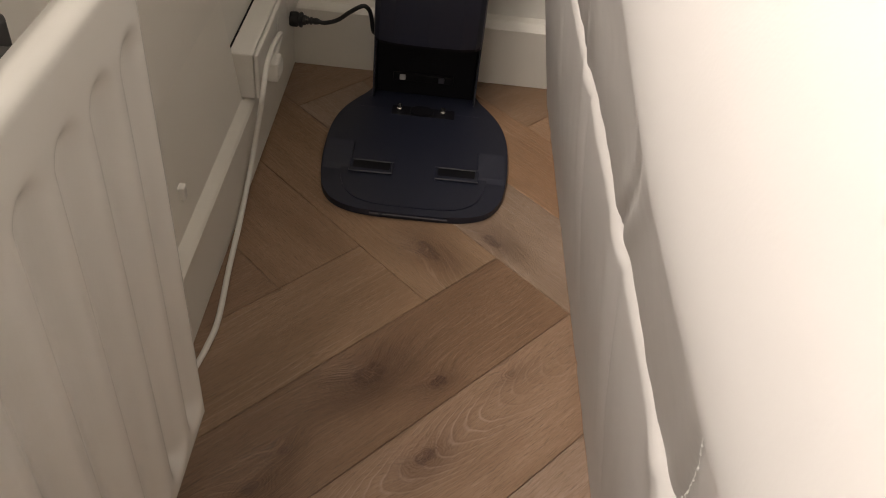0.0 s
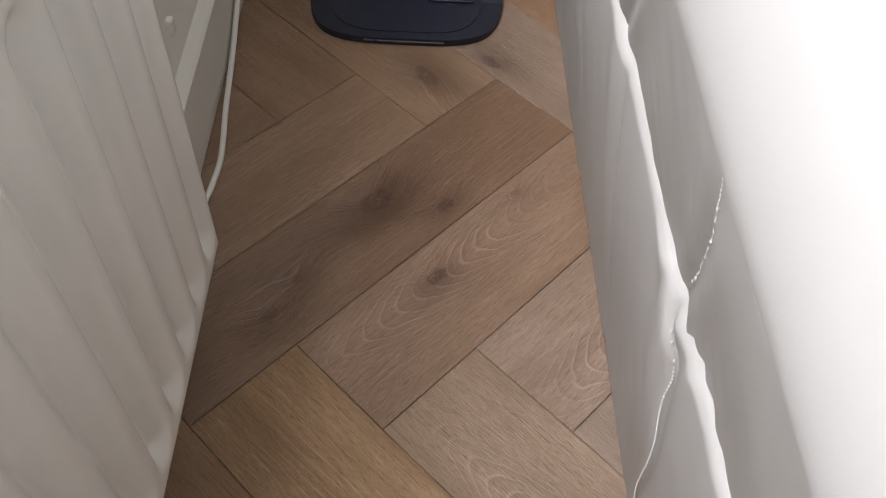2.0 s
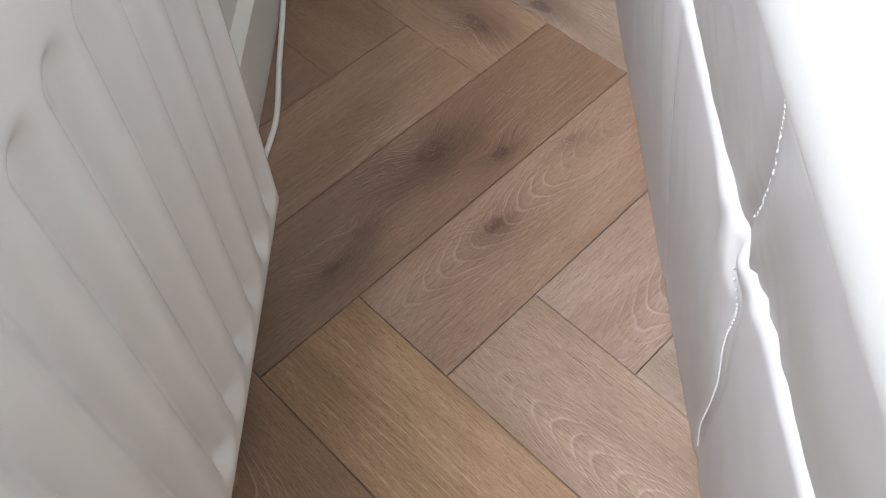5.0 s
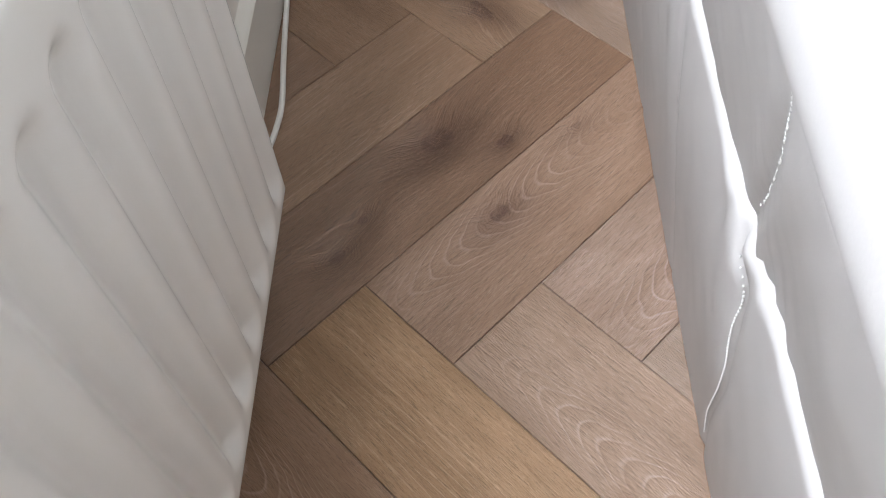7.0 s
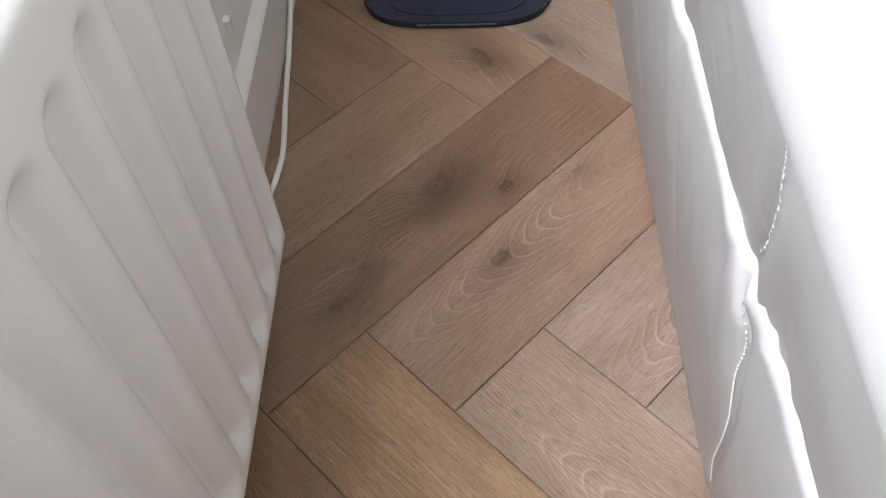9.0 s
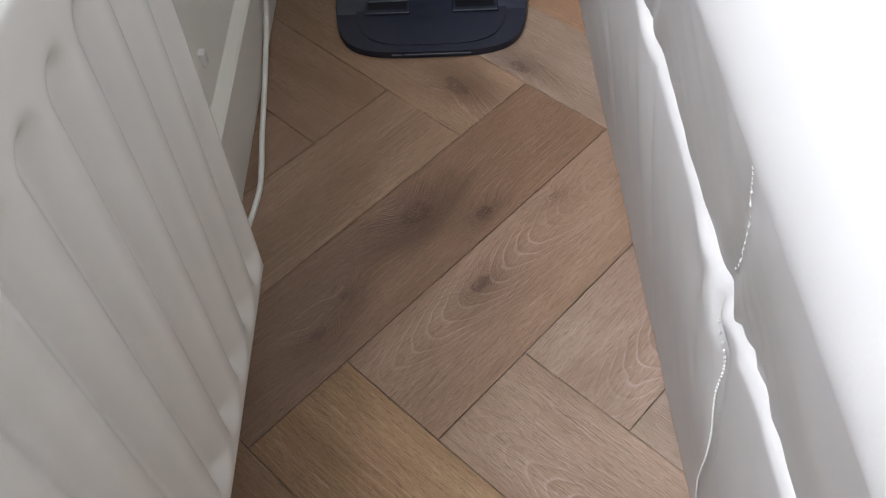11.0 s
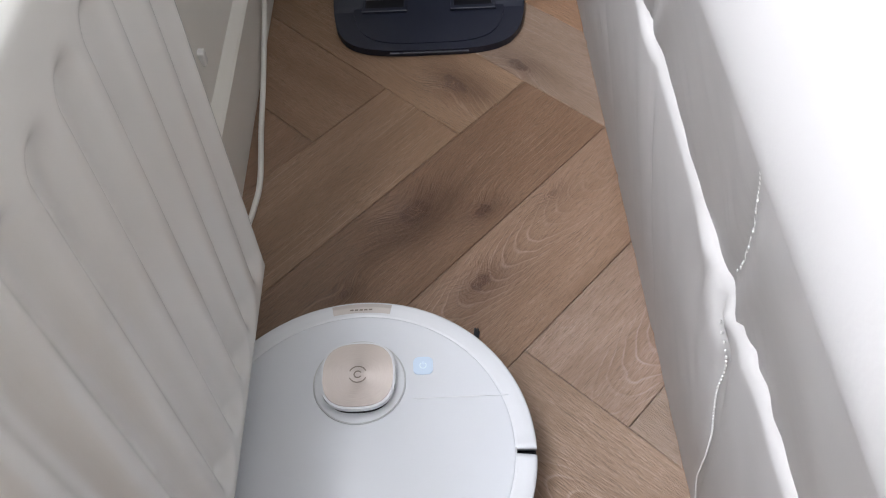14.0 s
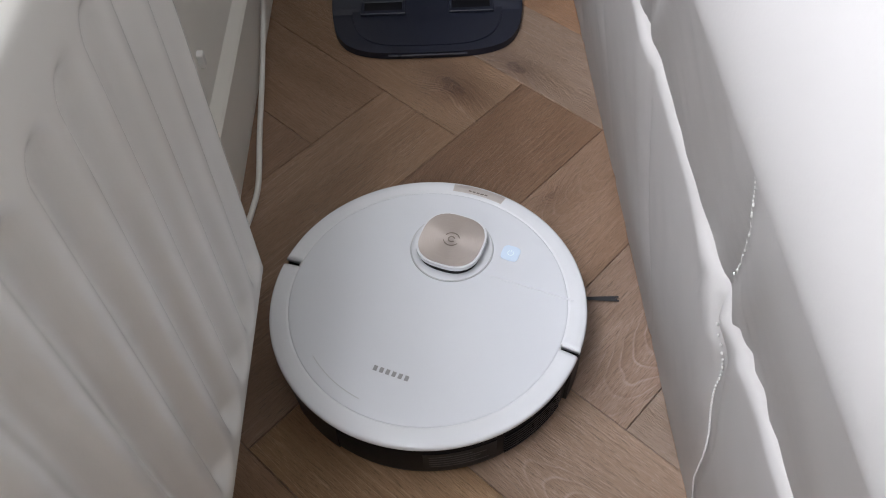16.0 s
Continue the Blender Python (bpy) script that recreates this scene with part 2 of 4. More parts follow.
def brushed():
    n = Net("brushed_champagne")
    xyz = n.node("ShaderNodeSeparateXYZ", {0: n.coords()})
    ang = n.m("ARCTAN2", xyz.outputs[1], xyz.outputs[0])
    rad = n.m("SQRT", n.m("ADD", n.m("POWER", xyz.outputs[0], 2.0), n.m("POWER", xyz.outputs[1], 2.0)))
    v = n.noise(n.node("ShaderNodeCombineXYZ", {0: n.m("MULTIPLY", ang, 2.0), 1: n.m("MULTIPLY", rad, 1800.0)}).outputs[0], 1.0, 2)
    col = n.mix(v, rgb(0.42, 0.37, 0.35), rgb(0.56, 0.505, 0.48))
    n.bump(v, 0.15, 0.0003)
    return n.set(Base_Color=col, Metallic=0.85, Roughness=0.36, Anisotropic=0.6)


M_CAP = brushed()


def glowing(name, colour, strength):
    n = Net(name)
    return n.set(Base_Color=rgb(0.6, 0.7, 0.8), Emission_Color=rgb(*colour), Emission_Strength=strength)


M_GLOW = glowing("button_glow", (0.42, 0.62, 1.0), 0.13)
M_GLOWPALE = glowing("button_symbol", (0.8, 0.9, 1.0), 0.3)


def clear_glass():
    n = Net("window_glass")
    return n.set(Base_Color=rgb(1, 1, 1), Roughness=0.0, Transmission_Weight=1.0, IOR=1.45)


M_GLASS = clear_glass()


# ---- mesh helpers ----
def mesh_of(name, bm, material, smooth=False):
    me = bpy.data.meshes.new(name)
    bm.normal_update()
    bm.to_mesh(me)
    bm.free()
    me.materials.append(material)
    if smooth:
        for p in me.polygons:
            p.use_smooth = True
    return me


def part(name, bm, material, parent=None, label="", smooth=False):
    ob = new(name, mesh_of(name, bm, material, smooth))
    if parent is not None:
        ob.parent = parent
    if label:
        ob["label"] = label
    return ob


def thing(name, label, category, group="", at=None):
    ob = new(name)
    ob.empty_display_size = 0.05
    if at is not None:
        ob.matrix_basis = at
    return tagged(ob, label, category, group)


def box(x0, x1, y0, y1, z0, z1, bevel=0.0, seg=2, bm=None):
    bm = bm or bmesh.new()
    made = bmesh.ops.create_cube(bm, size=1.0)
    for v in made["verts"]:
        v.co = Vector(((x0 + x1) / 2 + v.co.x * (x1 - x0), (y0 + y1) / 2 + v.co.y * (y1 - y0), (z0 + z1) / 2 + v.co.z * (z1 - z0)))
    if bevel:
        edges = list({e for v in made["verts"] for e in v.link_edges})
        bmesh.ops.bevel(bm, geom=edges, offset=bevel, segments=seg, profile=0.5, affect="EDGES")
    return bm


def prism(outline, z0, z1, bevel=0.0, seg=3, bm=None):
    """A solid over an outline of (x, y) points, with its upper edge rounded."""
    bm = bm or bmesh.new()
    low = [bm.verts.new((x, y, z0)) for x, y in outline]
    top = [bm.verts.new((x, y, z1)) for x, y in outline]
    n = len(outline)
    bm.faces.new(list(reversed(low)))
    cap = bm.faces.new(top)
    for i in range(n):
        bm.faces.new((low[i], low[(i + 1) % n], top[(i + 1) % n], top[i]))
    if bevel:
        bmesh.ops.bevel(bm, geom=list(cap.edges), offset=bevel, segments=seg, profile=0.5, affect="EDGES")
    bmesh.ops.recalc_face_normals(bm, faces=bm.faces)
    return bm


def lathe(profile, steps=96, a0=0.0, a1=360.0, bm=None):
    """A turned solid from (radius, z) points; a part turn makes a band."""
    bm = bm or bmesh.new()
    full = abs(a1 - a0) >= 360
    count = steps if full else steps + 1
    rings = []
    for i in range(count):
        a = radians(a0 + (a1 - a0) * i / steps)
        rings.append([bm.verts.new((r * math.cos(a), r * math.sin(a), z)) for r, z in profile])
    for i in range(steps):
        p, q = rings[i], rings[(i + 1) % count]
        for j in range(len(profile) - 1):
            bm.faces.new((p[j], q[j], q[j + 1], p[j + 1]))
    if not full:
        bm.faces.new(list(reversed(rings[0])))
        bm.faces.new(rings[-1])
    bmesh.ops.remove_doubles(bm, verts=bm.verts, dist=1e-6)
    bmesh.ops.recalc_face_normals(bm, faces=bm.faces)
    return bm


def superellipse(rx, ry, power, n=64, cx=0.0, cy=0.0):
    out = []
    for i in range(n):
        a = 2 * math.pi * i / n
        c, s = math.cos(a), math.sin(a)
        out.append((cx + rx * math.copysign(abs(c) ** (2 / power), c), cy + ry * math.copysign(abs(s) ** (2 / power), s)))
    return out


def tube(points, radius, material, name, parent, label="", ring=10, steps=8):
    """A round cable through points, smoothed."""
    pts = [Vector(p) for p in points]
    line = []
    for i in range(len(pts) - 1):
        p0, p1, p2, p3 = pts[max(0, i - 1)], pts[i], pts[i + 1], pts[min(len(pts) - 1, i + 2)]
        for k in range(steps):
            t = k / steps
            line.append(0.5 * (2 * p1 + (p2 - p0) * t + (2 * p0 - 5 * p1 + 4 * p2 - p3) * t * t + (3 * p1 - p0 - 3 * p2 + p3) * t ** 3))
    line.append(pts[-1])
    bm, rings, side = bmesh.new(), [], Vector((0.31, 0.2, 0.93))
    for i, p in enumerate(line):
        d = (line[min(i + 1, len(line) - 1)] - line[max(i - 1, 0)]).normalized()
        side = (side - d * side.dot(d)).normalized()
        up = d.cross(side)
        rings.append([bm.verts.new(p + radius * (math.cos(a) * side + math.sin(a) * up)) for a in (2 * math.pi * j / ring for j in range(ring))])
    for a, b in zip(rings, rings[1:]):
        for j in range(ring):
            bm.faces.new((a[j], a[(j + 1) % ring], b[(j + 1) % ring], b[j]))
    bm.faces.new(rings[0])
    bm.faces.new(rings[-1])
    bmesh.ops.recalc_face_normals(bm, faces=bm.faces)
    return part(name, bm, material, parent, label, True)


def smoothstep(a, b, v):
    """0 at a, 1 at b."""
    t = min(1.0, max(0.0, (v - a) / (b - a)))
    return t * t * (3 - 2 * t)


def bell(v, width):
    return math.exp(-(v / width) ** 2)


def grid_solid(us, vs, place, back):
    """A sheet over us x vs set by place(u, v), closed behind by back(u, v)."""
    bm = bmesh.new()
    front = [[bm.verts.new(place(u, v)) for v in vs] for u in us]
    rim = {}

    def rear(i, j):
        if (i, j) not in rim:
            rim[(i, j)] = bm.verts.new(back(us[i], vs[j]))
        return rim[(i, j)]

    nu, nv = len(us), len(vs)
    for i in range(nu - 1):
        for j in range(nv - 1):
            bm.faces.new((front[i][j], front[i + 1][j], front[i + 1][j + 1], front[i][j + 1]))
    for i in range(nu - 1):
        bm.faces.new((front[i + 1][0], front[i][0], rear(i, 0), rear(i + 1, 0)))
        bm.faces.new((front[i][nv - 1], front[i + 1][nv - 1], rear(i + 1, nv - 1), rear(i, nv - 1)))
        bm.faces.new((rear(i, 0), rear(i, nv - 1), rear(i + 1, nv - 1), rear(i + 1, 0)))
    for i in (0, nu - 1):
        loop = [front[i][j] for j in range(nv)] + [rear(i, nv - 1), rear(i, 0)]
        bm.faces.new(loop if i else list(reversed(loop)))
    bmesh.ops.recalc_face_normals(bm, faces=bm.faces)
    return bm


# ---- the room ----
def room():
    t = 0.14
    bm = bmesh.new()
    for y0, y1, z0, z1 in ((BACK_Y - t, WIN_Y0, -0.02, CEIL), (WIN_Y1, END_Y + t, -0.02, CEIL), (WIN_Y0, WIN_Y1, -0.02, WIN_Z0), (WIN_Y0, WIN_Y1, WIN_Z1, CEIL)):
        box(WALL_X - t, WALL_X, y0, y1, z0, z1, bm=bm)
    tagged(part("wall_west", bm, M_WALL), "off-white painted plaster wall with a window above the radiator", "wall", kind="structure")
    tagged(part("wall_north", box(WALL_X, FAR_X, END_Y, END_Y + t, -0.02, CEIL), M_WALL), "off-white painted plaster end wall behind the docking station", "wall", kind="structure")
    tagged(part("wall_south", box(WALL_X, FAR_X, BACK_Y - t, BACK_Y, -0.02, CEIL), M_FARWALL), "beige painted plain plaster wall", "wall", kind="structure")
    tagged(part("wall_east", box(FAR_X, FAR_X + t, BACK_Y - t, END_Y + t, -0.02, CEIL), M_FARWALL), "beige painted plain plaster wall", "wall", kind="structure")
    tagged(part("ceiling", box(WALL_X - t, FAR_X + t, BACK_Y - t, END_Y + t, CEIL, CEIL + 0.1), M_CEIL), "plain white painted ceiling", "ceiling", kind="structure")
    # window
    win = tagged(part("window_1", box(WALL_X - 0.12, WALL_X - 0.07, WIN_Y0, WIN_Y0 + 0.06, WIN_Z0, WIN_Z1, 0.004), M_FRAME), "white framed window with clear panes over the radiator", "window", kind="structure")
    for y0, y1, z0, z1 in ((WIN_Y1 - 0.06, WIN_Y1, WIN_Z0, WIN_Z1), (WIN_Y0 + 0.06, WIN_Y1 - 0.06, WIN_Z0, WIN_Z0 + 0.06), (WIN_Y0 + 0.06, WIN_Y1 - 0.06, WIN_Z1 - 0.06, WIN_Z1)):
        part("window_frame", box(WALL_X - 0.12, WALL_X - 0.07, y0, y1, z0, z1, 0.004), M_FRAME, win)
    part("window_sill", box(WALL_X - 0.065, WALL_X + 0.055, WIN_Y0 - 0.05, WIN_Y1 + 0.05, WIN_Z0 - 0.026, WIN_Z0 + 0.004, 0.006), M_FRAME, win)
    pane = part("pane", box(WALL_X - 0.098, WALL_X - 0.092, WIN_Y0 + 0.055, WIN_Y1 - 0.055, WIN_Z0 + 0.055, WIN_Z1 - 0.055), M_GLASS, win)
    pane.visible_shadow = False


BB_X, BB_Y, BB_H = -0.266, 1.085, 0.130


def skirting(run0, run1, along, slope=True):
    """A tall skirting board with a bevelled ledge, extruded along x or y."""
    deep = (WALL_X - BB_X) if along == "y" else (END_Y - BB_Y)
    deep = abs(deep)
    prof = [(0.0, 0.001), (deep, 0.001), (deep, BB_H - 0.012), (deep - 0.003, BB_H - 0.008), (deep - 0.013, BB_H + 0.001), (deep - 0.016, BB_H + 0.004), (0.0, BB_H + 0.170)] if slope else [(0.0, 0.001), (deep, 0.001), (deep, BB_H - 0.012), (deep - 0.003, BB_H - 0.008), (deep - 0.013, BB_H + 0.001), (0.0, BB_H + 0.002)]
    bm = bmesh.new()
    ends = []
    for r in (run0, run1):
        ends.append([bm.verts.new((WALL_X + d, r, z) if along == "y" else (r, END_Y - d, z)) for d, z in prof])
    n = len(prof)
    for i in range(n):
        bm.faces.new((ends[0][i], ends[0][(i + 1) % n], ends[1][(i + 1) % n], ends[1][i]))
    bm.faces.new(ends[0])
    bm.faces.new(ends[1])
    bmesh.ops.recalc_face_normals(bm, faces=bm.faces)
    return bm


def trims():
    tagged(part("baseboard", skirting(BACK_Y, 0.740, "y"), M_TRIM), "tall white painted skirting board below the radiator", "skirting board", kind="structure")
    tagged(part("baseboard", skirting(0.740, END_Y, "y", False), M_TRIM), "white painted skirting board with a ledge under the socket box", "skirting board", kind="structure")
    tagged(part("baseboard", skirting(BB_X, FAR_X, "x", False), M_TRIM), "tall white painted skirting board behind the docking station", "skirting board", kind="structure")


# ---- radiator ----
RAD_X, RAD_Y0, RAD_Y1, RAD_Z0, RAD_Z1 = -0.180, -1.16, 0.142, 0.143, 0.644
RIB_PITCH, RIB_FIRST = 0.0552, 0.114


def channel(y, z):
    """Depth of the pressed vertical channels, 0 to 1."""
    k = round((RIB_FIRST - y) / RIB_PITCH)
    if k < 0 or RIB_FIRST - k * RIB_PITCH < RAD_Y0 + 0.03:
        return 0.0
    dy = y - (RIB_FIRST - k * RIB_PITCH)
    half, lo, hi = 0.0250, RAD_Z0 + 0.016, RAD_Z1 - 0.044
    dz = max(lo + half - z, 0.0, z - (hi - half))
    d = math.hypot(dy, dz) / half
    return 0.5 + 0.5 * math.cos(math.pi * min(1.0, d))


def radiator():
    th = thing("radiator", "white enamelled steel panel radiator with pressed vertical channels", "radiator")
    r = 0.010
    ys = [RAD_Y0 + (RAD_Y1 - RAD_Y0) * i / 434 for i in range(435)]
    zs = [RAD_Z0 + (RAD_Z1 - RAD_Z0) * i / 110 for i in range(111)]

    def edge(y, z):
        e = 0.0
        for d, rr in ((y - RAD_Y0, 0.006), (RAD_Y1 - y, 0.006), (z - RAD_Z0, 0.008), (RAD_Z1 - z, r)):
            if d < rr:
                e = max(e, rr - math.sqrt(max(0.0, rr * rr - (rr - d) ** 2)))
        return e

    bm = grid_solid(ys, zs, lambda y, z: (RAD_X - 0.0125 * channel(y, z) - edge(y, z), y, z), lambda y, z: (RAD_X - 0.0195, y, z))
    part("front_panel", bm, M_RAD, th, smooth=True)
    part("back_panel", box(WALL_X + 0.035, WALL_X + 0.047, RAD_Y0, RAD_Y1 - 0.05, RAD_Z0 + 0.01, RAD_Z1 - 0.012, 0.004), M_RADIN, th, "rear panel, near-black for the shade inside")
    # pleated convector sheet between the panels
    bm = bmesh.new()
    x0, x1 = WALL_X + 0.05, RAD_X - 0.020
    n, y = 96, RAD_Y0 + 0.02
    step = (RAD_Y1 - 0.075 - y) / n
    for i in range(n):
        a, b = (x0, x1) if i % 2 else (x1, x0)
        box(min(a, b), max(a, b), y + i * step, y + i * step + 0.0012, RAD_Z0 + 0.02, RAD_Z1 - 0.03, bm=bm)
        box((b if b == x1 else x0) - (0.0012 if b == x1 else 0), (b if b == x1 else x0) + (0 if b == x1 else 0.0012), y + i * step, y + (i + 1) * step, RAD_Z0 + 0.02, RAD_Z1 - 0.03, bm=bm)
    tagged(part("convector", bm, M_RADIN, th, "pleated convector sheet, near-black for the shade between panels"), kind="stuff")
    for z in (RAD_Z0 + 0.055, RAD_Z1 - 0.075):
        part("header_pipe", lathe_bar(RAD_X - 0.040, RAD_Y0 + 0.02, RAD_Y1 - 0.016, z, 0.014), M_RAD, th, smooth=True)
    for y in (RAD_Y1 - 0.10, RAD_Y0 + 0.2):
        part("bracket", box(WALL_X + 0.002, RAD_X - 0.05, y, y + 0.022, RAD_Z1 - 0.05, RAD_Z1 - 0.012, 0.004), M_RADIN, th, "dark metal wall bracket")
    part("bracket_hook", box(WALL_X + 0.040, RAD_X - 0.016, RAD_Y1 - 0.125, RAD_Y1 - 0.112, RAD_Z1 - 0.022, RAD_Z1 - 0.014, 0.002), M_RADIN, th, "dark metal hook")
    # white wall clip and the torn plastic seen beside the panel's edge
    part("wall_clip", box(WALL_X + 0.008, WALL_X + 0.021, 0.436, 0.450, 0.172, 0.194, 0.003), M_RAD, th, "small white plastic wall clip")
    bm = bmesh.new()
    for i in range(7):
        z = 0.235 + i * 0.008
        box(RAD_X - 0.040, RAD_X - 0.020 - 0.003 * (i % 2), RAD_Y1 - 0.002, RAD_Y1 + 0.013 + 0.006 * ((i * 7) % 3) / 2, z, z + 0.004, 0.001, 1, bm)
    part("end_clip", bm, M_RAD, th, "ridged white plastic end clip")
    return th


def lathe_bar(x, y0, y1, z, r):
    bm = lathe([(0.0, 0.0), (r, 0.0), (r, y1 - y0), (0.0, y1 - y0)], 20)
    bmesh.ops.transform(bm, matrix=Matrix.Translation((x, y0, z)) @ Matrix.Rotation(radians(-90), 4, "X"), verts=bm.verts)
    return bm


# ---- sofa ----
SEAMS = (-0.66, -0.38, -0.10, 0.118, 0.37, 0.65, 0.92)
SOFA_Y0, SOFA_Y1 = -1.25, 1.03
RIDGE_Z, CREASE_Z = 0.447, 0.716


def lean(y):
    return -0.028 * y


def seam_at(s, z):
    """Where a seam of the lower panel runs at a height; the slack one beside the gap sags backwards."""
    if abs(s + 0.10) < 0.01:
        return -0.098 - 0.042 * smoothstep(0.06, 0.30, z) + 0.034 * smoothstep(0.40, 0.45, z)
    return s - 0.016 * z / RIDGE_Z


def set_back(y):
    """The top cushion falls back towards its far end."""
    return 0.012 * smoothstep(-0.20, 0.05, y)


def ripple(y, z, size, seed):
    return noise.noise(Vector((y / size, z / size * 0.55, seed)))


def sofa_lower(y, z):
    """The tall lower back panel, slack, with its top edge rolled over."""
    k = z / RIDGE_Z
    x = 0.257 - 0.0745 * smoothstep(-0.25, 1.25, k)
    x += 0.010 * (1 - k) ** 3
    top = max(0.0, (z - (RIDGE_Z - 0.008)) / 0.008)
    x += 0.007 * top ** 2
    for s in SEAMS:
        d = y - seam_at(s, z)
        deep = 0.0042 if abs(s + 0.10) < 0.01 else 0.0016
        x += deep * bell(d, 0.006) - 0.003 * bell(d - 0.035, 0.022) * smoothstep(0.1, 0.9, k)
        x += 0.003 * bell(d, 0.010) * smoothstep(0.7, 1.0, k) * (1.0 if abs(s + 0.10) < 0.01 else 0.15)
    x += 0.0032 * ripple(y, z, 0.17, 3.1) * smoothstep(0.0, 0.25, k) + 0.0009 * ripple(y, z, 0.03, 7.7)
    # gathered folds beside the stitched seam
    for i, (dy, dz, w) in enumerate(((-0.022, -0.02, 0.005), (-0.036, -0.05, 0.007), (-0.055, -0.03, 0.009), (0.02, -0.03, 0.007))):
        cz = RIDGE_Z + dz
        x += (0.0020 if i % 2 else -0.0018) * bell((y + 0.10 - dy) + 0.35 * (z - cz), w) * bell(z - cz, 0.055)
    return x + lean(y)


def ridge_wave(y):
    d = y + 0.10
    return 0.003 * ripple(y, 0.0, 0.2, 1.7) - 0.004 * bell(d + 0.02, 0.016) + 0.004 * bell(d + 0.085, 0.04)


def sofa_middle(y, z):
    """The recessed panel between the rolled edge and the upper cushion."""
    k = (z - RIDGE_Z + 0.03) / (CREASE_Z - RIDGE_Z + 0.03)
    x = 0.203 + (0.104 - 0.203) * k + 0.030 * smoothstep(0.955, 1.05, k) + 0.002 * math.sin(k * math.pi)
    for s, slope in ((-0.64, -0.17), (-0.36, -0.17), (-0.0922, -0.154), (0.179, -0.284), (0.46, -0.29), (0.74, -0.29)):
        d = y - (s + slope * max(0.0, k))
        x += (0.0032 * bell(d, 0.004) - 0.0026 * bell(d + 0.022, 0.014) - 0.0015 * bell(d - 0.02, 0.012)) * (1 - smoothstep(0.8, 0.95, k))
    for i, (off, w) in enumerate(((-0.018, 0.004), (-0.034, 0.006), (-0.056, 0.008), (-0.085, 0.010))):
        x -= (0.0034 - 0.0005 * i) * bell(y + 0.115 - off - 0.10 * (z - RIDGE_Z), w) * smoothstep(0.75, 0.12, k) if k < 0.75 else 0.0
    x += 0.003 * ripple(y, z, 0.11, 9.2) + 0.0012 * ripple(y, z, 0.026, 2.9)
    return x + lean(y) + set_back(y) * smoothstep(0.2, 1.0, k)


def sofa():
    th = thing("sofa", "ivory leather sofa back with stitched seams and slack creased panels", "sofa")
    ys = [SOFA_Y0 + (SOFA_Y1 - SOFA_Y0) * i / 380 for i in range(381)]
    ks = [i / 84 for i in range(85)]
    back = 0.46

    def low(y, k):
        z = 0.012 + (RIDGE_Z - 0.012) * k
        return (sofa_lower(y, z), y, 0.012 + (RIDGE_Z + ridge_wave(y) - 0.012) * k)

    part("lower_back_panel", grid_solid(ys, ks, low, lambda y, k: (back, y, 0.012 + (RIDGE_Z - 0.02) * k)), M_LEATHER, th, "slack ivory leather panel", True)
    km = [i / 44 for i in range(45)]

    def mid(y, k):
        z = RIDGE_Z - 0.03 + (CREASE_Z + 0.012 - RIDGE_Z + 0.03) * k
        return (sofa_middle(y, z), y, z)

    part("middle_back_panel", grid_solid(ys, km, mid, lambda y, k: (back, y, RIDGE_Z - 0.018 + (CREASE_Z - RIDGE_Z + 0.02) * k)), M_LEATHER, th, "ivory leather panel with slanting seams", True)
    # upper cushion: a rounded roll that overhangs the panel below
    prof = ((0.135, 0.706), (0.120, 0.709), (0.111, 0.716), (0.107, 0.730), (0.106, 0.750), (0.109, 0.775), (0.118, 0.800), (0.135, 0.824), (0.165, 0.846), (0.210, 0.862), (0.27, 0.870), (0.34, 0.868), (0.40, 0.855), (0.44, 0.83))
    us = [SOFA_Y0 + (SOFA_Y1 - SOFA_Y0) * i / 230 for i in range(231)]
    fine = []
    for (xa, za), (xb, zb) in zip(prof, prof[1:]):
        for j in range(5):
            fine.append((xa + (xb - xa) * j / 5, za + (zb - za) * j / 5))
    for _ in range(6):
        fine = [fine[0]] + [tuple((fine[i - 1][c] + 2 * fine[i][c] + fine[i + 1][c]) / 4 for c in (0, 1)) for i in range(1, len(fine) - 1)] + [fine[-1]]

    def up(y, i):
        x, z = fine[i]
        w = smoothstep(10, 30, i)
        d = 0.006 * ripple(y, z, 0.24, 4.4) * w + 0.0012 * ripple(y, z, 0.045, 5.5) * w
        return (x - 0.0115 + d + lean(y) + set_back(y), y, z - d * 0.4 + 0.002 * ripple(y, 0, 0.3, 8.8) * (1 - w))

    part("upper_cushion", grid_solid(us, list(range(len(fine))), up, lambda y, i: (0.46, y, 0.72 if i == 0 else 0.80)), M_LEATHER, th, "smooth rounded ivory leather top cushion", True)
    part("frame", box(0.462, 0.60, SOFA_Y0, SOFA_Y1, 0.03, 0.80, 0.02), M_LEATHER, th)
    part("seat", box(0.602, 1.18, SOFA_Y0, SOFA_Y1, 0.06, 0.44, 0.04, 4), M_LEATHER, th, smooth=True)
    for y in (SOFA_Y0 + 0.1, SOFA_Y1 - 0.1):
        for x in (0.42, 1.08):
            part("foot", lathe_up(x, y, 0.0, 0.062, 0.02), M_BLACK, th)
    for s in SEAMS[3:6]:
        line = []
        for i in range(13):
            z = 0.02 + (RIDGE_Z - 0.06) * i / 12
            y = seam_at(s, z)
            line.append((sofa_lower(y, z) + 0.0002, y, z))
        tube(line, 0.0007, M_LEATHER, "piping", th, ring=6, steps=3)
    # the row of thread beads beside the open seam
    bead = bmesh.new()
    bmesh.ops.create_uvsphere(bead, u_segments=8, v_segments=6, radius=1.0)
    bead = mesh_of("stitch", bead, M_THREAD, True)
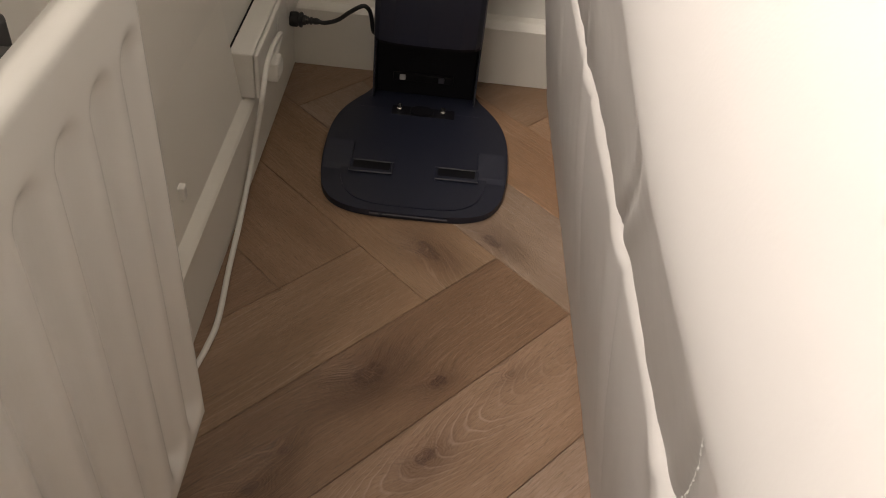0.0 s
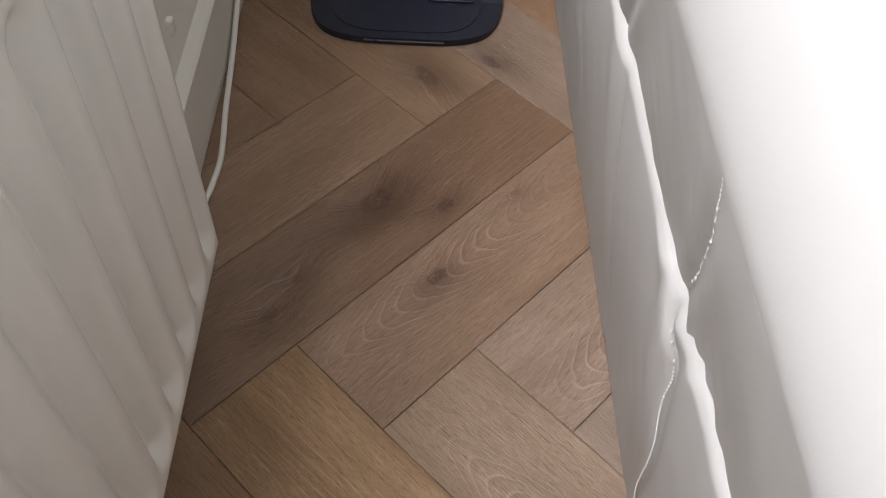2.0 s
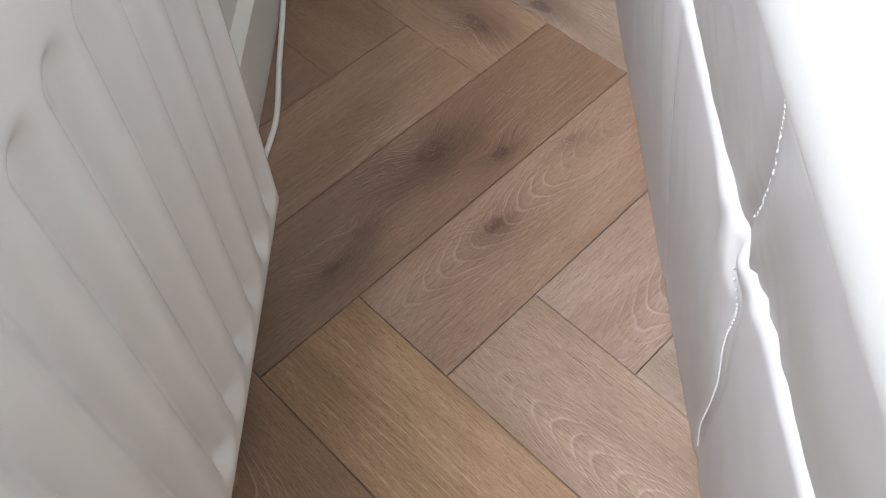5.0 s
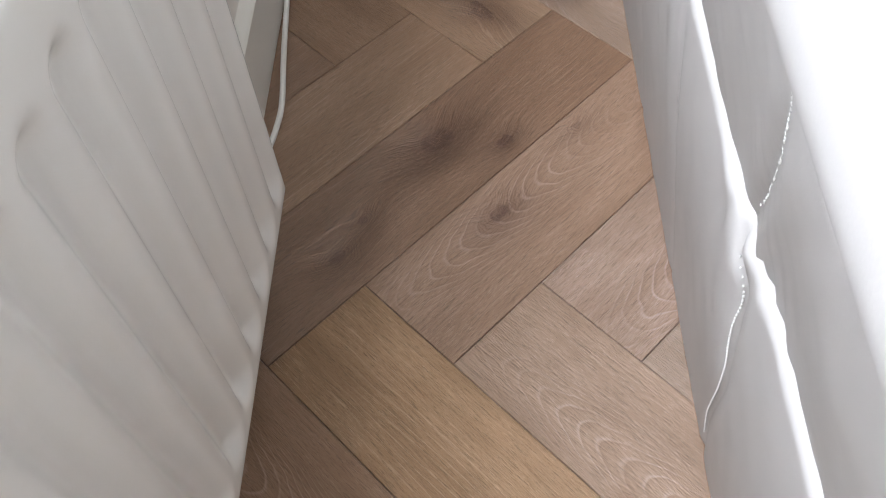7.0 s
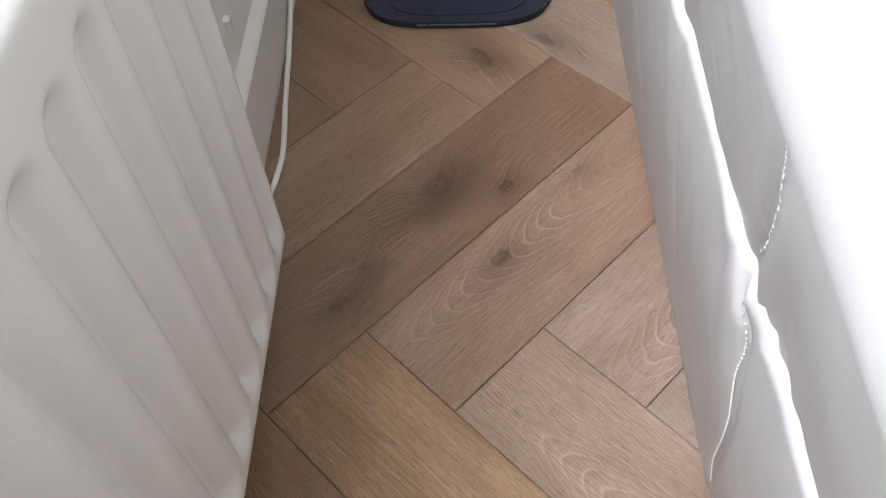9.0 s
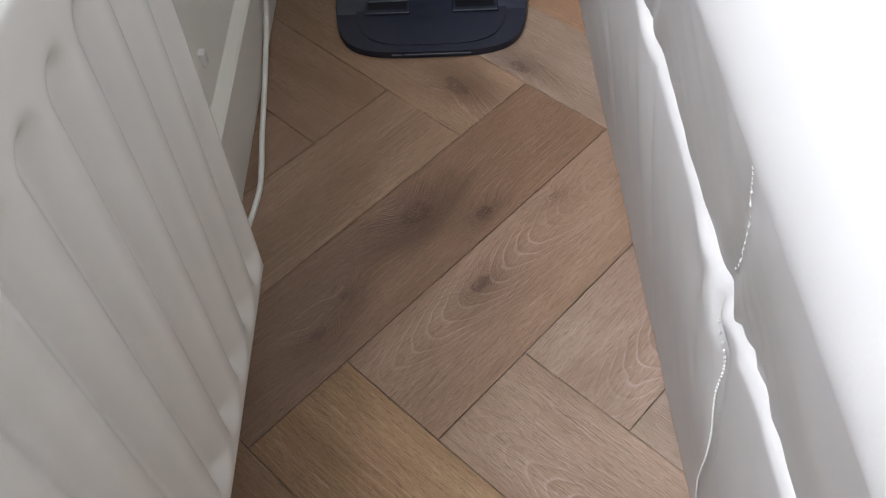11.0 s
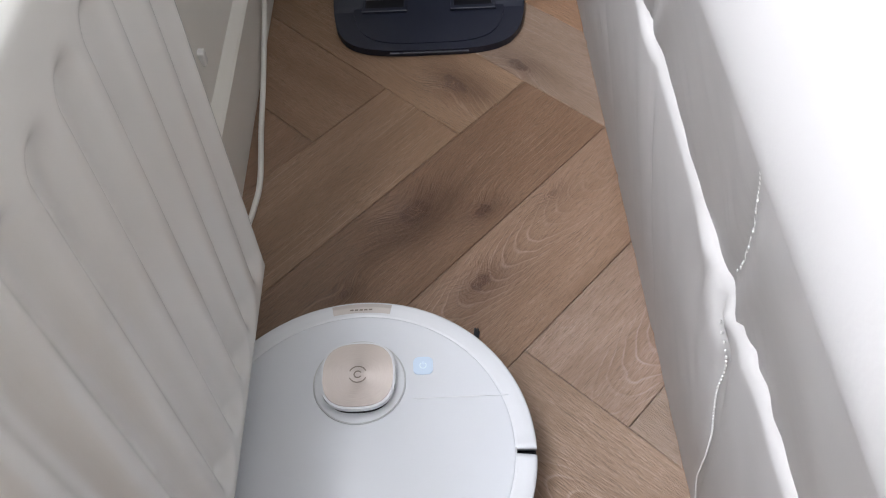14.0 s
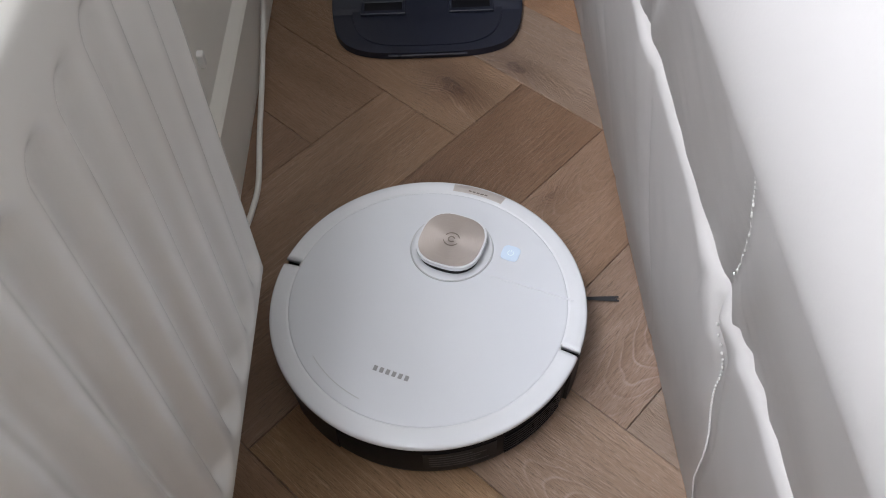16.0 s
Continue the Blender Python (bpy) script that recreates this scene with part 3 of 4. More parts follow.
    for i in range(76):
        z = 0.045 + 0.378 * i / 75
        y = seam_at(-0.10, z) + 0.004
        ob = new("stitch", bead)
        ob.parent = th
        ob.matrix_basis = Matrix.LocRotScale((min(sofa_lower(y + o * 0.002, z) for o in range(-1, 3)) + 0.0002, y, z), None, (0.0009, 0.0011, 0.0016))
    for i in range(36):
        k = 0.24 + 0.70 * i / 35
        z = RIDGE_Z - 0.03 + (CREASE_Z - RIDGE_Z + 0.03) * k
        y = -0.0922 - 0.154 * k
        ob = new("stitch", bead)
        ob.parent = th
        ob.matrix_basis = Matrix.LocRotScale((min(sofa_middle(y + o * 0.002, z) for o in range(-2, 3)) + 0.0004, y, z), None, (0.0006, 0.0008, 0.0012))
    return th


def lathe_up(x, y, z0, z1, r):
    bm = lathe([(0.0, z0), (r * 0.8, z0), (r, z0 + 0.01), (r, z1), (0.0, z1)], 20)
    bmesh.ops.translate(bm, vec=(x, y, 0), verts=bm.verts)
    return bm


# ---- docking station ----
DOCK_X = -0.004


def docking_station():
    th = thing("docking_station", "dark navy plastic robot vacuum docking station against the wall", "docking station", at=pose(DOCK_X, 0, 0, 0, 0, 0))
    half = [(0.0, 0.646), (0.060, 0.647), (0.100, 0.654), (0.128, 0.670), (0.145, 0.697), (0.153, 0.730), (0.1575, 0.770), (0.1590, 0.815), (0.1575, 0.862), (0.1510, 0.902), (0.1390, 0.936), (0.1220, 0.966), (0.1060, 0.990), (0.0960, 1.015), (0.0935, 1.040), (0.0935, 1.072)]
    line = half + [(-x, y) for x, y in reversed(half[1:])]
    fine = []
    n = len(line)
    for i in range(n):
        p0, p1, p2, p3 = line[i - 1], line[i], line[(i + 1) % n], line[(i + 2) % n]
        sharp = abs(p1[1] - 1.072) < 1e-6 or abs(p2[1] - 1.072) < 1e-6
        for k in range(1 if sharp else 4):
            t = k / 4
            fine.append(p1 if sharp else tuple(0.5 * (2 * p1[c] + (p2[c] - p0[c]) * t + (2 * p0[c] - 5 * p1[c] + 4 * p2[c] - p3[c]) * t * t + (3 * p1[c] - p0[c] - 3 * p2[c] + p3[c]) * t ** 3) for c in (0, 1)))
    part("base_plate", prism(fine, 0.001, 0.0125, 0.004, 3), M_DOCK, th)
    # inner tread: a slightly raised panel that leaves a rim
    inner = [(x * 0.80, 0.664 + (y - 0.648) * 0.985) for x, y in fine if y < 0.93]
    part("tread_plate", prism(inner, 0.0125, 0.0142, 0.0012, 2), M_DOCK, th)
    part("front_lip", prism([(-0.062, 0.6440), (0.062, 0.6440), (0.062, 0.6490), (-0.062, 0.6490)], 0.0072, 0.0092, 0.0006, 1), M_DOCKEDGE, th, "lighter front edge")
    for sgn in (-1, 1):
        # wheel ramps at both sides
        bm = bmesh.new()
        x0, x1 = sorted((sgn * 0.108, sgn * 0.153))
        y0, y1 = 0.745, 0.822
        vs = [bm.verts.new(c) for c in ((x0, y0, 0.0128), (x1, y0, 0.0128), (x1, y1, 0.0128), (x0, y1, 0.0128), (x0, y1 - 0.004, 0.0215), (x1, y1 - 0.004, 0.0215), (x0, y0 + 0.012, 0.0155), (x1, y0 + 0.012, 0.0155))]
        for f in ((0, 1, 2, 3), (0, 6, 7, 1), (6, 4, 5, 7), (4, 3, 2, 5), (0, 3, 4, 6), (1, 7, 5, 2)):
            bm.faces.new([vs[i] for i in f])
        bmesh.ops.recalc_face_normals(bm, faces=bm.faces)
        part("wheel_ramp", bm, M_RAMP, th, "satin grey-blue wheel ramp")
        cx = sgn * 0.072
        slot = part("wheel_well", box(cx - 0.031, cx + 0.031, 0.748, 0.772, 0.0143, 0.0150), M_DOCKBLACK, th, "black recess")
        for x0, x1, y0, y1, h in ((cx - 0.037, cx + 0.037, 0.738, 0.748, 0.019), (cx - 0.037, cx + 0.037, 0.772, 0.776, 0.0165), (cx - 0.037, cx - 0.031, 0.748, 0.772, 0.0175), (cx + 0.031, cx + 0.037, 0.748, 0.772, 0.0175)):
            part("well_rim", box(x0, x1, y0, y1, 0.0141, h, 0.0012, 1), M_DOCK, slot)
        part("charging_contact", box(sgn * 0.040 - 0.0065, sgn * 0.040 + 0.0035, 0.930, 0.947, 0.0142, 0.0235, 0.003), M_METAL, th, "shiny metal contact")
        part("sensor_window", box(sgn * 0.036 - 0.012, sgn * 0.036 - 0.001, 0.9865, 0.992, 0.0475, 0.0575, 0.001), M_GAP if sgn < 0 else M_DOCKEDGE, th, "small glossy window")
        part("side_trim", box(sgn * 0.0945 - 0.0015, sgn * 0.0945 + 0.0015, 0.972, 1.066, 0.014, 0.150, 0.001, 1), M_DOCKEDGE, th, "thin grey trim")
    part("contact_bed", box(-0.055, 0.060, 0.922, 0.950, 0.0141, 0.0152, 0.0004, 1), M_DOCKBLACK, th)
    part("suction_port", prism(superellipse(0.022, 0.014, 3.0, 32, 0, 0.935), 0.0150, 0.0190, 0.002, 2), M_DOCKBLACK, th, "black rubber suction port")
    part("sensor_bar", box(-0.060, 0.052, 0.990, 0.999, 0.044, 0.060, 0.002), M_DOCKBLACK, th)
    part("recess_wall", box(-0.092, 0.092, 0.995, 1.070, 0.013, 0.152, 0.003), M_DOCKBLACK, th, "black recessed lower wall")
    tower = [(-0.096, 1.072), (-0.096, 0.962), (-0.093, 0.948), (-0.084, 0.939), (-0.058, 0.932), (0, 0.930), (0.058, 0.932), (0.084, 0.939), (0.093, 0.948), (0.096, 0.962), (0.096, 1.072)]
    bm = prism(tower, 0.152, 0.43, 0.012, 4)
    part("tower", bm, M_DOCK, th, "dark navy dust bin tower")
    part("tower_chin", prism([(x * 0.99, y + 0.002) for x, y in tower], 0.146, 0.1515), M_DOCKBLACK, th)
    return th


# ---- socket box, plugs and cables ----
def electrics():
    sb = thing("socket_box", "white surface-mounted power socket box on the skirting ledge", "socket box")
    x0, x1, y0, y1, z0, z1 = WALL_X + 0.004, -0.2535, 0.744, 1.084, 0.1330, 0.212
    part("housing", box(x0, x1 - 0.008, y0, y1, z0, z1, 0.003), M_SOCKET, sb)
    part("cover", box(x1 - 0.0072, x1, y0 + 0.0005, y1, z0 + 0.001, z1 - 0.001, 0.0025), M_SOCKET, sb)
    for y in (0.905, 0.985):
        bm = lathe([(0.0, 0.0), (0.021, 0.0), (0.022, 0.0015), (0.0, 0.0016)], 32)
        bmesh.ops.transform(bm, matrix=Matrix.Translation((x1 - 0.0006, y, 0.173)) @ Matrix.Rotation(radians(90), 4, "Y"), verts=bm.verts)
        part("socket_face", bm, M_SOCKET, sb)
    # black sheet fills the stand-off from the wall, in place of its shade
    part("back_shade", box(WALL_X + 0.0005, WALL_X + 0.0035, y0 + 0.003, y1, z0 + 0.004, z1 - 0.003), M_BLACK, sb, "black strip standing for the shade behind the housing")

    ad = thing("white_power_cable", "white power cable with flat plug, trailing along the skirting", "power cable")
    part("plug", box(x1 + 0.0012, x1 + 0.020, 0.786, 0.824, 0.140, 0.174, 0.004), M_CABLEW, ad)
    for i in range(4):
        part("grip_rib", box(x1 + 0.0205, x1 + 0.0222, 0.791 + i * 0.008, 0.794 + i * 0.008, 0.145, 0.169, 0.0008, 1), M_CABLEW, ad)
    tube([(x1 + 0.010, 0.815, 0.170), (x1 + 0.012, 0.846, 0.184), (-0.2400, 0.850, 0.193), (-0.2390, 0.812, 0.203), (-0.2385, 0.772, 0.206), (-0.2390, 0.735, 0.197), (-0.2410, 0.708, 0.163), (-0.2500, 0.706, 0.112), (-0.2580, 0.678, 0.055), (-0.2580, 0.592, 0.016), (-0.2525, 0.49, 0.0052), (-0.2435, 0.392, 0.0044), (-0.2465, 0.34, 0.0044), (-0.2560, 0.26, 0.0044), (-0.2580, 0.05, 0.0044), (-0.257, -0.4, 0.0044)], 0.0042, M_CABLEW, "cable", ad)

    pc = thing("black_power_cord", "black rubber power cord of the docking station with straight plug", "power cord")
    bm = lathe([(0.0, 0.0), (0.0125, 0.0), (0.0135, 0.004), (0.0135, 0.012), (0.011, 0.016), (0.0135, 0.018), (0.0135, 0.0215), (0.009, 0.023), (0.0085, 0.028), (0.0, 0.028)], 18)
    to_x = Matrix.Rotation(radians(90), 4, "Y")
    bmesh.ops.transform(bm, matrix=Matrix.Translation((x1 + 0.0012, 0.990, 0.146)) @ to_x, verts=bm.verts)
    part("plug", bm, M_CABLEB, pc, smooth=False)
    bm = lathe([(0.0, 0.0), (0.0072, 0.0), (0.0072, 0.004), (0.0055, 0.005), (0.0055, 0.007), (0.0068, 0.008), (0.0066, 0.011), (0.005, 0.012), (0.005, 0.014), (0.006, 0.015), (0.0055, 0.02), (0.0042, 0.024), (0.0, 0.024)], 14)
    bmesh.ops.transform(bm, matrix=Matrix.Translation((x1 + 0.0292, 0.990, 0.146)) @ to_x, verts=bm.verts)
    part("strain_relief", bm, M_CABLEB, pc)
    tube([(x1 + 0.05, 0.990, 0.146), (-0.190, 0.990, 0.145), (-0.168, 0.990, 0.153), (-0.146, 0.990, 0.171), (-0.124, 0.990, 0.185), (-0.1130, 0.992, 0.178), (-0.1085, 0.996, 0.160), (-0.1065, 1.002, 0.138), (-0.1040, 1.012, 0.124), (-0.097, 1.022, 0.116)], 0.0038, M_CABLEB, "cord", pc)


# ---- robot vacuum ----
ROBOT_R = 0.1790


def robot_vacuum():
    th = thing("robot_vacuum", "round white robot vacuum cleaner with champagne laser turret and black sides", "robot vacuum")
    R = ROBOT_R
    part("chassis", lathe([(0.0, 0.010), (0.160, 0.008), (0.171, 0.013), (0.1742, 0.024), (0.1745, 0.078), (0.172, 0.0820), (0.0, 0.0820)], 128), M_BLACK, th, "matt black side wall", True)
    # the white rim is split into a front bumper and a rear shell
    rim = [(0.150, 0.0822), (R - 0.001, 0.0822), (R - 0.0002, 0.0830), (R, 0.0838), (R, 0.0862), (R - 0.0003, 0.0876), (R - 0.0010, 0.0888), (R - 0.0020, 0.0895), (R - 0.0034, 0.0900), (R - 0.0038, 0.0901), (R - 0.0085, 0.0910), (R - 0.0095, 0.0911), (0.1600, 0.0916), (0.1592, 0.0916), (0.1584, 0.0912), (0.150, 0.0908)]
    rear = (180 + 3.6, 360 - 3.8)
    front = (-1.4, 180 + 0.6)
    bump = part("front_bumper", lathe(rim, 110, *front), M_GLOSSW, th, "glossy white bumper", True)
    part("rear_rim", lathe(rim, 110, *rear), M_GLOSSW, th, "glossy white rear rim", True)
    part("bumper_skirt", lathe([(0.1735, 0.018), (0.1780, 0.020), (0.1785, 0.078), (0.1770, 0.0820), (0.1735, 0.0820)], 110, -9, 186), M_BLACK, bump, "glossy black bumper skirt", True)
    part("lid", lathe([(0.0, 0.0760), (0.1565, 0.0760), (0.1570, 0.0912), (0.1565, 0.0917), (0.1558, 0.0919), (0.1550, 0.0920), (0.145, 0.0922), (0.0, 0.0932)], 128), M_WHITE, th, "satin white lid", True)
    part("lid_gap", lathe([(0.1568, 0.0890), (0.1586, 0.0890), (0.1586, 0.09095), (0.1568, 0.09095)], 128), M_GAP, th)
    part("lid_split", box(0.055, 0.1545, 0.0535, 0.0541, 0.0920, 0.09335), M_GLOSSW, th)
    # laser turret
    tx, ty = 0.0, 0.0755
    tu = thing_part("turret", th, pose(tx, ty, 0.0))
    part("turret_seat", lathe([(0.0, 0.0920), (0.0475, 0.0920), (0.0490, 0.0932), (0.0478, 0.0942), (0.0440, 0.0946), (0.0, 0.0946)], 72), M_GLOSSW, tu, smooth=True)
    part("turret_ring", lathe([(0.0473, 0.0931), (0.0486, 0.0931), (0.0486, 0.09465), (0.0473, 0.09465)], 72), M_GAP, tu)
    part("laser_slot", prism(superellipse(0.0365, 0.0365, 2.6, 64), 0.0944, 0.1032), M_BLACK, tu, "black laser slot")
    part("turret_rim", prism(superellipse(0.0388, 0.0388, 2.7, 72), 0.1034, 0.1090, 0.0022, 3), M_GLOSSW, tu, "white turret rim")
    cap = part("turret_cap", prism(superellipse(0.0364, 0.0364, 2.7, 72), 0.1088, 0.1101, 0.0008, 2), M_CAP, tu, "brushed champagne metal cap")
    # plain ring mark in the cap's middle
    for a0, a1 in ((25, 155), (205, 335)):
        part("cap_mark", lathe([(0.0086, 0.11012), (0.0098, 0.11012), (0.0098, 0.11045), (0.0086, 0.11045)], 20, a0, a1), M_STRIPPRINT, cap)
    part("cap_mark", lathe([(0.0030, 0.11012), (0.0044, 0.11012), (0.0044, 0.11045), (0.0030, 0.11045)], 20, 30, 330), M_STRIPPRINT, cap)
    # glowing power button
    btn = part("power_button", prism(superellipse(0.0105, 0.0105, 4.0, 40, 0.067, 0.092), 0.0922, 0.0934, 0.0006, 2), M_GLOW, th, "pale blue glowing button")
    sym = lathe([(0.0030, 0.09342), (0.0038, 0.09342), (0.0038, 0.0937), (0.0030, 0.0937)], 20, 120, 420)
    bmesh.ops.translate(sym, vec=(0.067, 0.092, 0), verts=sym.verts)
    part("power_symbol", sym, M_GLOWPALE, btn)
    part("power_symbol", box(0.0666, 0.0674, 0.0930, 0.0966, 0.09342, 0.0937), M_GLOWPALE, btn)
    # champagne strip on the bumper, with unreadable print
    strip = part("name_strip", lathe([(0.1625, 0.0903), (0.1752, 0.0885), (0.1764, 0.0890), (0.1756, 0.0900), (0.1700, 0.0918), (0.1625, 0.0921)], 30, 90 - 11.0, 90 + 11.0), M_STRIP, th, "champagne metal strip")
    for i in range(5):
        part("print_bar", box(-0.013 + i * 0.0052, -0.0092 + i * 0.0052, 0.1655, 0.1672, 0.0905, 0.09225), M_STRIPPRINT, strip)
    # name print on the lid as plain bars
    for i in range(6):
        part("print_bar", box(-0.0205 + i * 0.0072, -0.0163 + i * 0.0072, -0.1050, -0.0990, 0.0928, 0.0931 + 0.0002), M_PRINT, th)
    # faint bin-release groove at the rear of the lid, its shade drawn as a grey band
    part("rear_groove", lathe([(0.1420, 0.0924), (0.1427, 0.0924), (0.1427, 0.09295), (0.1420, 0.09295)], 30, 232, 262), M_GAP, th)
    # rear air vent and label
    for i in range(7):
        z = 0.026 + i * 0.0058
        part("vent_slat", lathe([(0.1740, z), (0.1762, z), (0.1762, z + 0.0026), (0.1740, z + 0.0026)], 24, 319, 346), M_DOCKBLACK, th)
    label = part("rear_label", lathe([(0.1740, 0.030), (0.1756, 0.030), (0.1756, 0.066), (0.1740, 0.066)], 24, 290, 316), M_DOCKBLACK, th, "black label with tiny grey print")
    for i in range(5):
        z = 0.036 + i * 0.0055
        part("print_bar", lathe([(0.1754, z), (0.1759, z), (0.1759, z + 0.0018), (0.1754, z + 0.0018)], 16, 292, 313 - (i * 5) % 7), M_LABEL, label)
    part("rear_panel", lathe([(0.1740, 0.022), (0.1754, 0.022), (0.1754, 0.070), (0.1740, 0.070)], 20, 236, 258), M_DOCKBLACK, th)
    for sgn in (-1, 1):
        w = lathe([(0.0, -0.011), (0.030, -0.011), (0.033, -0.008), (0.033, 0.008), (0.030, 0.011), (0.0, 0.011)], 28)
        bmesh.ops.transform(w, matrix=Matrix.Translation((sgn * 0.112, 0.0, 0.034)) @ Matrix.Rotation(radians(90), 4, "Y"), verts=w.verts)
        part("drive_wheel", w, M_BRISTLE, th, "ridged dark rubber wheel")
    w = lathe([(0.0, -0.009), (0.012, -0.009), (0.014, 0.0), (0.012, 0.009), (0.0, 0.009)], 20)
    bmesh.ops.transform(w, matrix=Matrix.Translation((0.0, 0.135, 0.0142)) @ Matrix.Rotation(radians(90), 4, "Y"), verts=w.verts)
    part("caster_wheel", w, M_BRISTLE, th)
    # spinning side brush with three tufts
    brush = part("side_brush", lathe([(0.0, 0.006), (0.010, 0.006), (0.013, 0.009), (0.011, 0.0098), (0.0, 0.0098)], 20), M_BRISTLE, th, "grey three-armed side brush")
    for k in range(3):
        bm = bmesh.new()
        rng = random.Random(11 + k)
        for j in range(26):
            a = radians(120 * k + rng.uniform(-2.2, 2.2))
            r0, r1 = 0.010, 0.085 + rng.uniform(-0.006, 0.003)
            z0, z1 = 0.0075 + rng.uniform(-0.001, 0.001), 0.0028 + rng.uniform(-0.001, 0.0025)
            side = Vector((-math.sin(a), math.cos(a), 0)) * 0.0006
            p, q = Vector((math.cos(a) * r0, math.sin(a) * r0, z0)), Vector((math.cos(a) * r1, math.sin(a) * r1, z1))
            low = [bm.verts.new(c) for c in (p - side, p + side, p + Vector((0, 0, 0.001)))]
            top = [bm.verts.new(c) for c in (q - side, q + side, q + Vector((0, 0, 0.001)))]
            for m in range(3):
                bm.faces.new((low[m], low[(m + 1) % 3], top[(m + 1) % 3], top[m]))
            bm.faces.new(low)
            bm.faces.new(top)
        part("bristle_tuft", bm, M_BRISTLE, brush)
    brush.matrix_basis = pose(0.115, 0.105, 0)
    return th, brush


def thing_part(name, parent, m):
    ob = new(name)
    ob.empty_display_size = 0.02
    ob.parent = parent
    ob.matrix_basis = m
    return ob


# ---- herringbone floor ----
PW, PL, TURN = 0.15, 0.666, radians(46.2)


def planks(floor):
    along, across = Vector((math.cos(TURN), math.sin(TURN))), Vector((-math.sin(TURN), math.cos(TURN)))
    tones = [(0.265, 0.152, 0.087), (0.250, 0.140, 0.080), (0.275, 0.160, 0.092), (0.260, 0.151, 0.088)]
    plain = [oak("oak_plain", tones[0], 0.06, (), ((0.1, 0.02, 0.22, 0.05, 1),)), oak("oak_brown", tones[1], 0.0, ((-0.14, 0.03, 0.010, 0.5),)), oak("oak_straw", tones[2], 0.05, ()), oak("oak_grey", tones[3], 0.1, ((0.2, -0.02, 0.008, 0.4),), ((-0.1, 0.0, 0.2, 0.045, -1),))]

    def local(kind, cp, cq, p, q):
        return (p - cp, q - cq) if kind == "u" else (q - cq, -(p - cp))

    def special(kind, cp, cq):
        def at(p, q, *rest):
            return (*local(kind, cp, cq, p, q), *rest)
        key = (kind, round(cp / PW * 2), round(cq / PW * 2))
        table = {
            special_key("u", 0, 0): lambda: oak("oak_knot_arches", (0.268, 0.157, 0.095), 0.08, (at(0.1875, 0.105, 0.0105, 0.95), at(0.3676, 0.1281, 0.006, 0.35)), (at(0.20, 0.100, 0.20, 0.048, 1),)),
            special_key("u", 1, 0): lambda: oak("oak_two_knots", (0.210, 0.117, 0.067), 0.0, (at(0.2187, 0.2458, 0.0165, 1.25), at(0.2803, 0.1801, 0.009, 0.85), at(0.0014, 0.2037, 0.010, 0.38), at(0.0626, 0.2208, 0.007, 0.3)), ()),
            special_key("u", -1, 0): lambda: oak("oak_grey_loop", (0.272, 0.166, 0.107), 0.22, (), (at(0.25, -0.112, 0.10, 0.040, 1),)),
            special_key("v", -1, 0): lambda: oak("oak_honey", (0.270, 0.160, 0.086), 0.0, (), ()),
            special_key("v", 0, 0): lambda: oak("oak_pale_arches", (0.295, 0.178, 0.107), 0.12, (at(0.012, -0.255, 0.006, 0.3),), (at(0.045, -0.20, 0.14, 0.038, -1),)),
            special_key("v", 1, 0): lambda: oak("oak_pale_end", (0.290, 0.180, 0.112), 0.25, (), ()),
            special_key("v", -2, 1): lambda: oak("oak_knot_eye", (0.245, 0.142, 0.080), 0.03, (at(0.4407, 0.3741, 0.0135, 1.2),), ()),
            special_key("v", -1, 1): lambda: oak("oak_pale_knot", (0.285, 0.174, 0.106), 0.18, (at(0.5367, 0.3318, 0.011, 1.0),), ()),
        }
        return table[key]() if key in table else None

    def centre(kind, k, f):
        if kind == "u":
            return (-k * PW + PL / 2 + f * PL, (k + 0.5) * PW + f * PL)
        return ((k + 0.5) * PW + f * PL, -k * PW - PL / 2 + f * PL)

    def special_key(kind, k, f):
        cp, cq = centre(kind, k, f)
        return (kind, round(cp / PW * 2), round(cq / PW * 2))

    def plank_bm():
        h, w, d, c = PL / 2 - 0.0004, PW / 2 - 0.0004, 0.011, 0.0009
        bm = bmesh.new()
        rows = [[bm.verts.new((sx * (h - i), sy * (w - i), z)) for sx, sy in ((-1, -1), (1, -1), (1, 1), (-1, 1))] for i, z in ((0, -d), (0, -c), (c, 0.0))]
        bm.faces.new(list(reversed(rows[0])))
        bm.faces.new(rows[2])
        for a, b in zip(rows, rows[1:]):
            for i in range(4):
                bm.faces.new((a[i], a[(i + 1) % 4], b[(i + 1) % 4], b[i]))
        return bm

    shared = {}
    bounds = ((Vector((1, 0, 0)), FAR_X), (Vector((-1, 0, 0)), -WALL_X), (Vector((0, 1, 0)), END_Y), (Vector((0, -1, 0)), -BACK_Y))
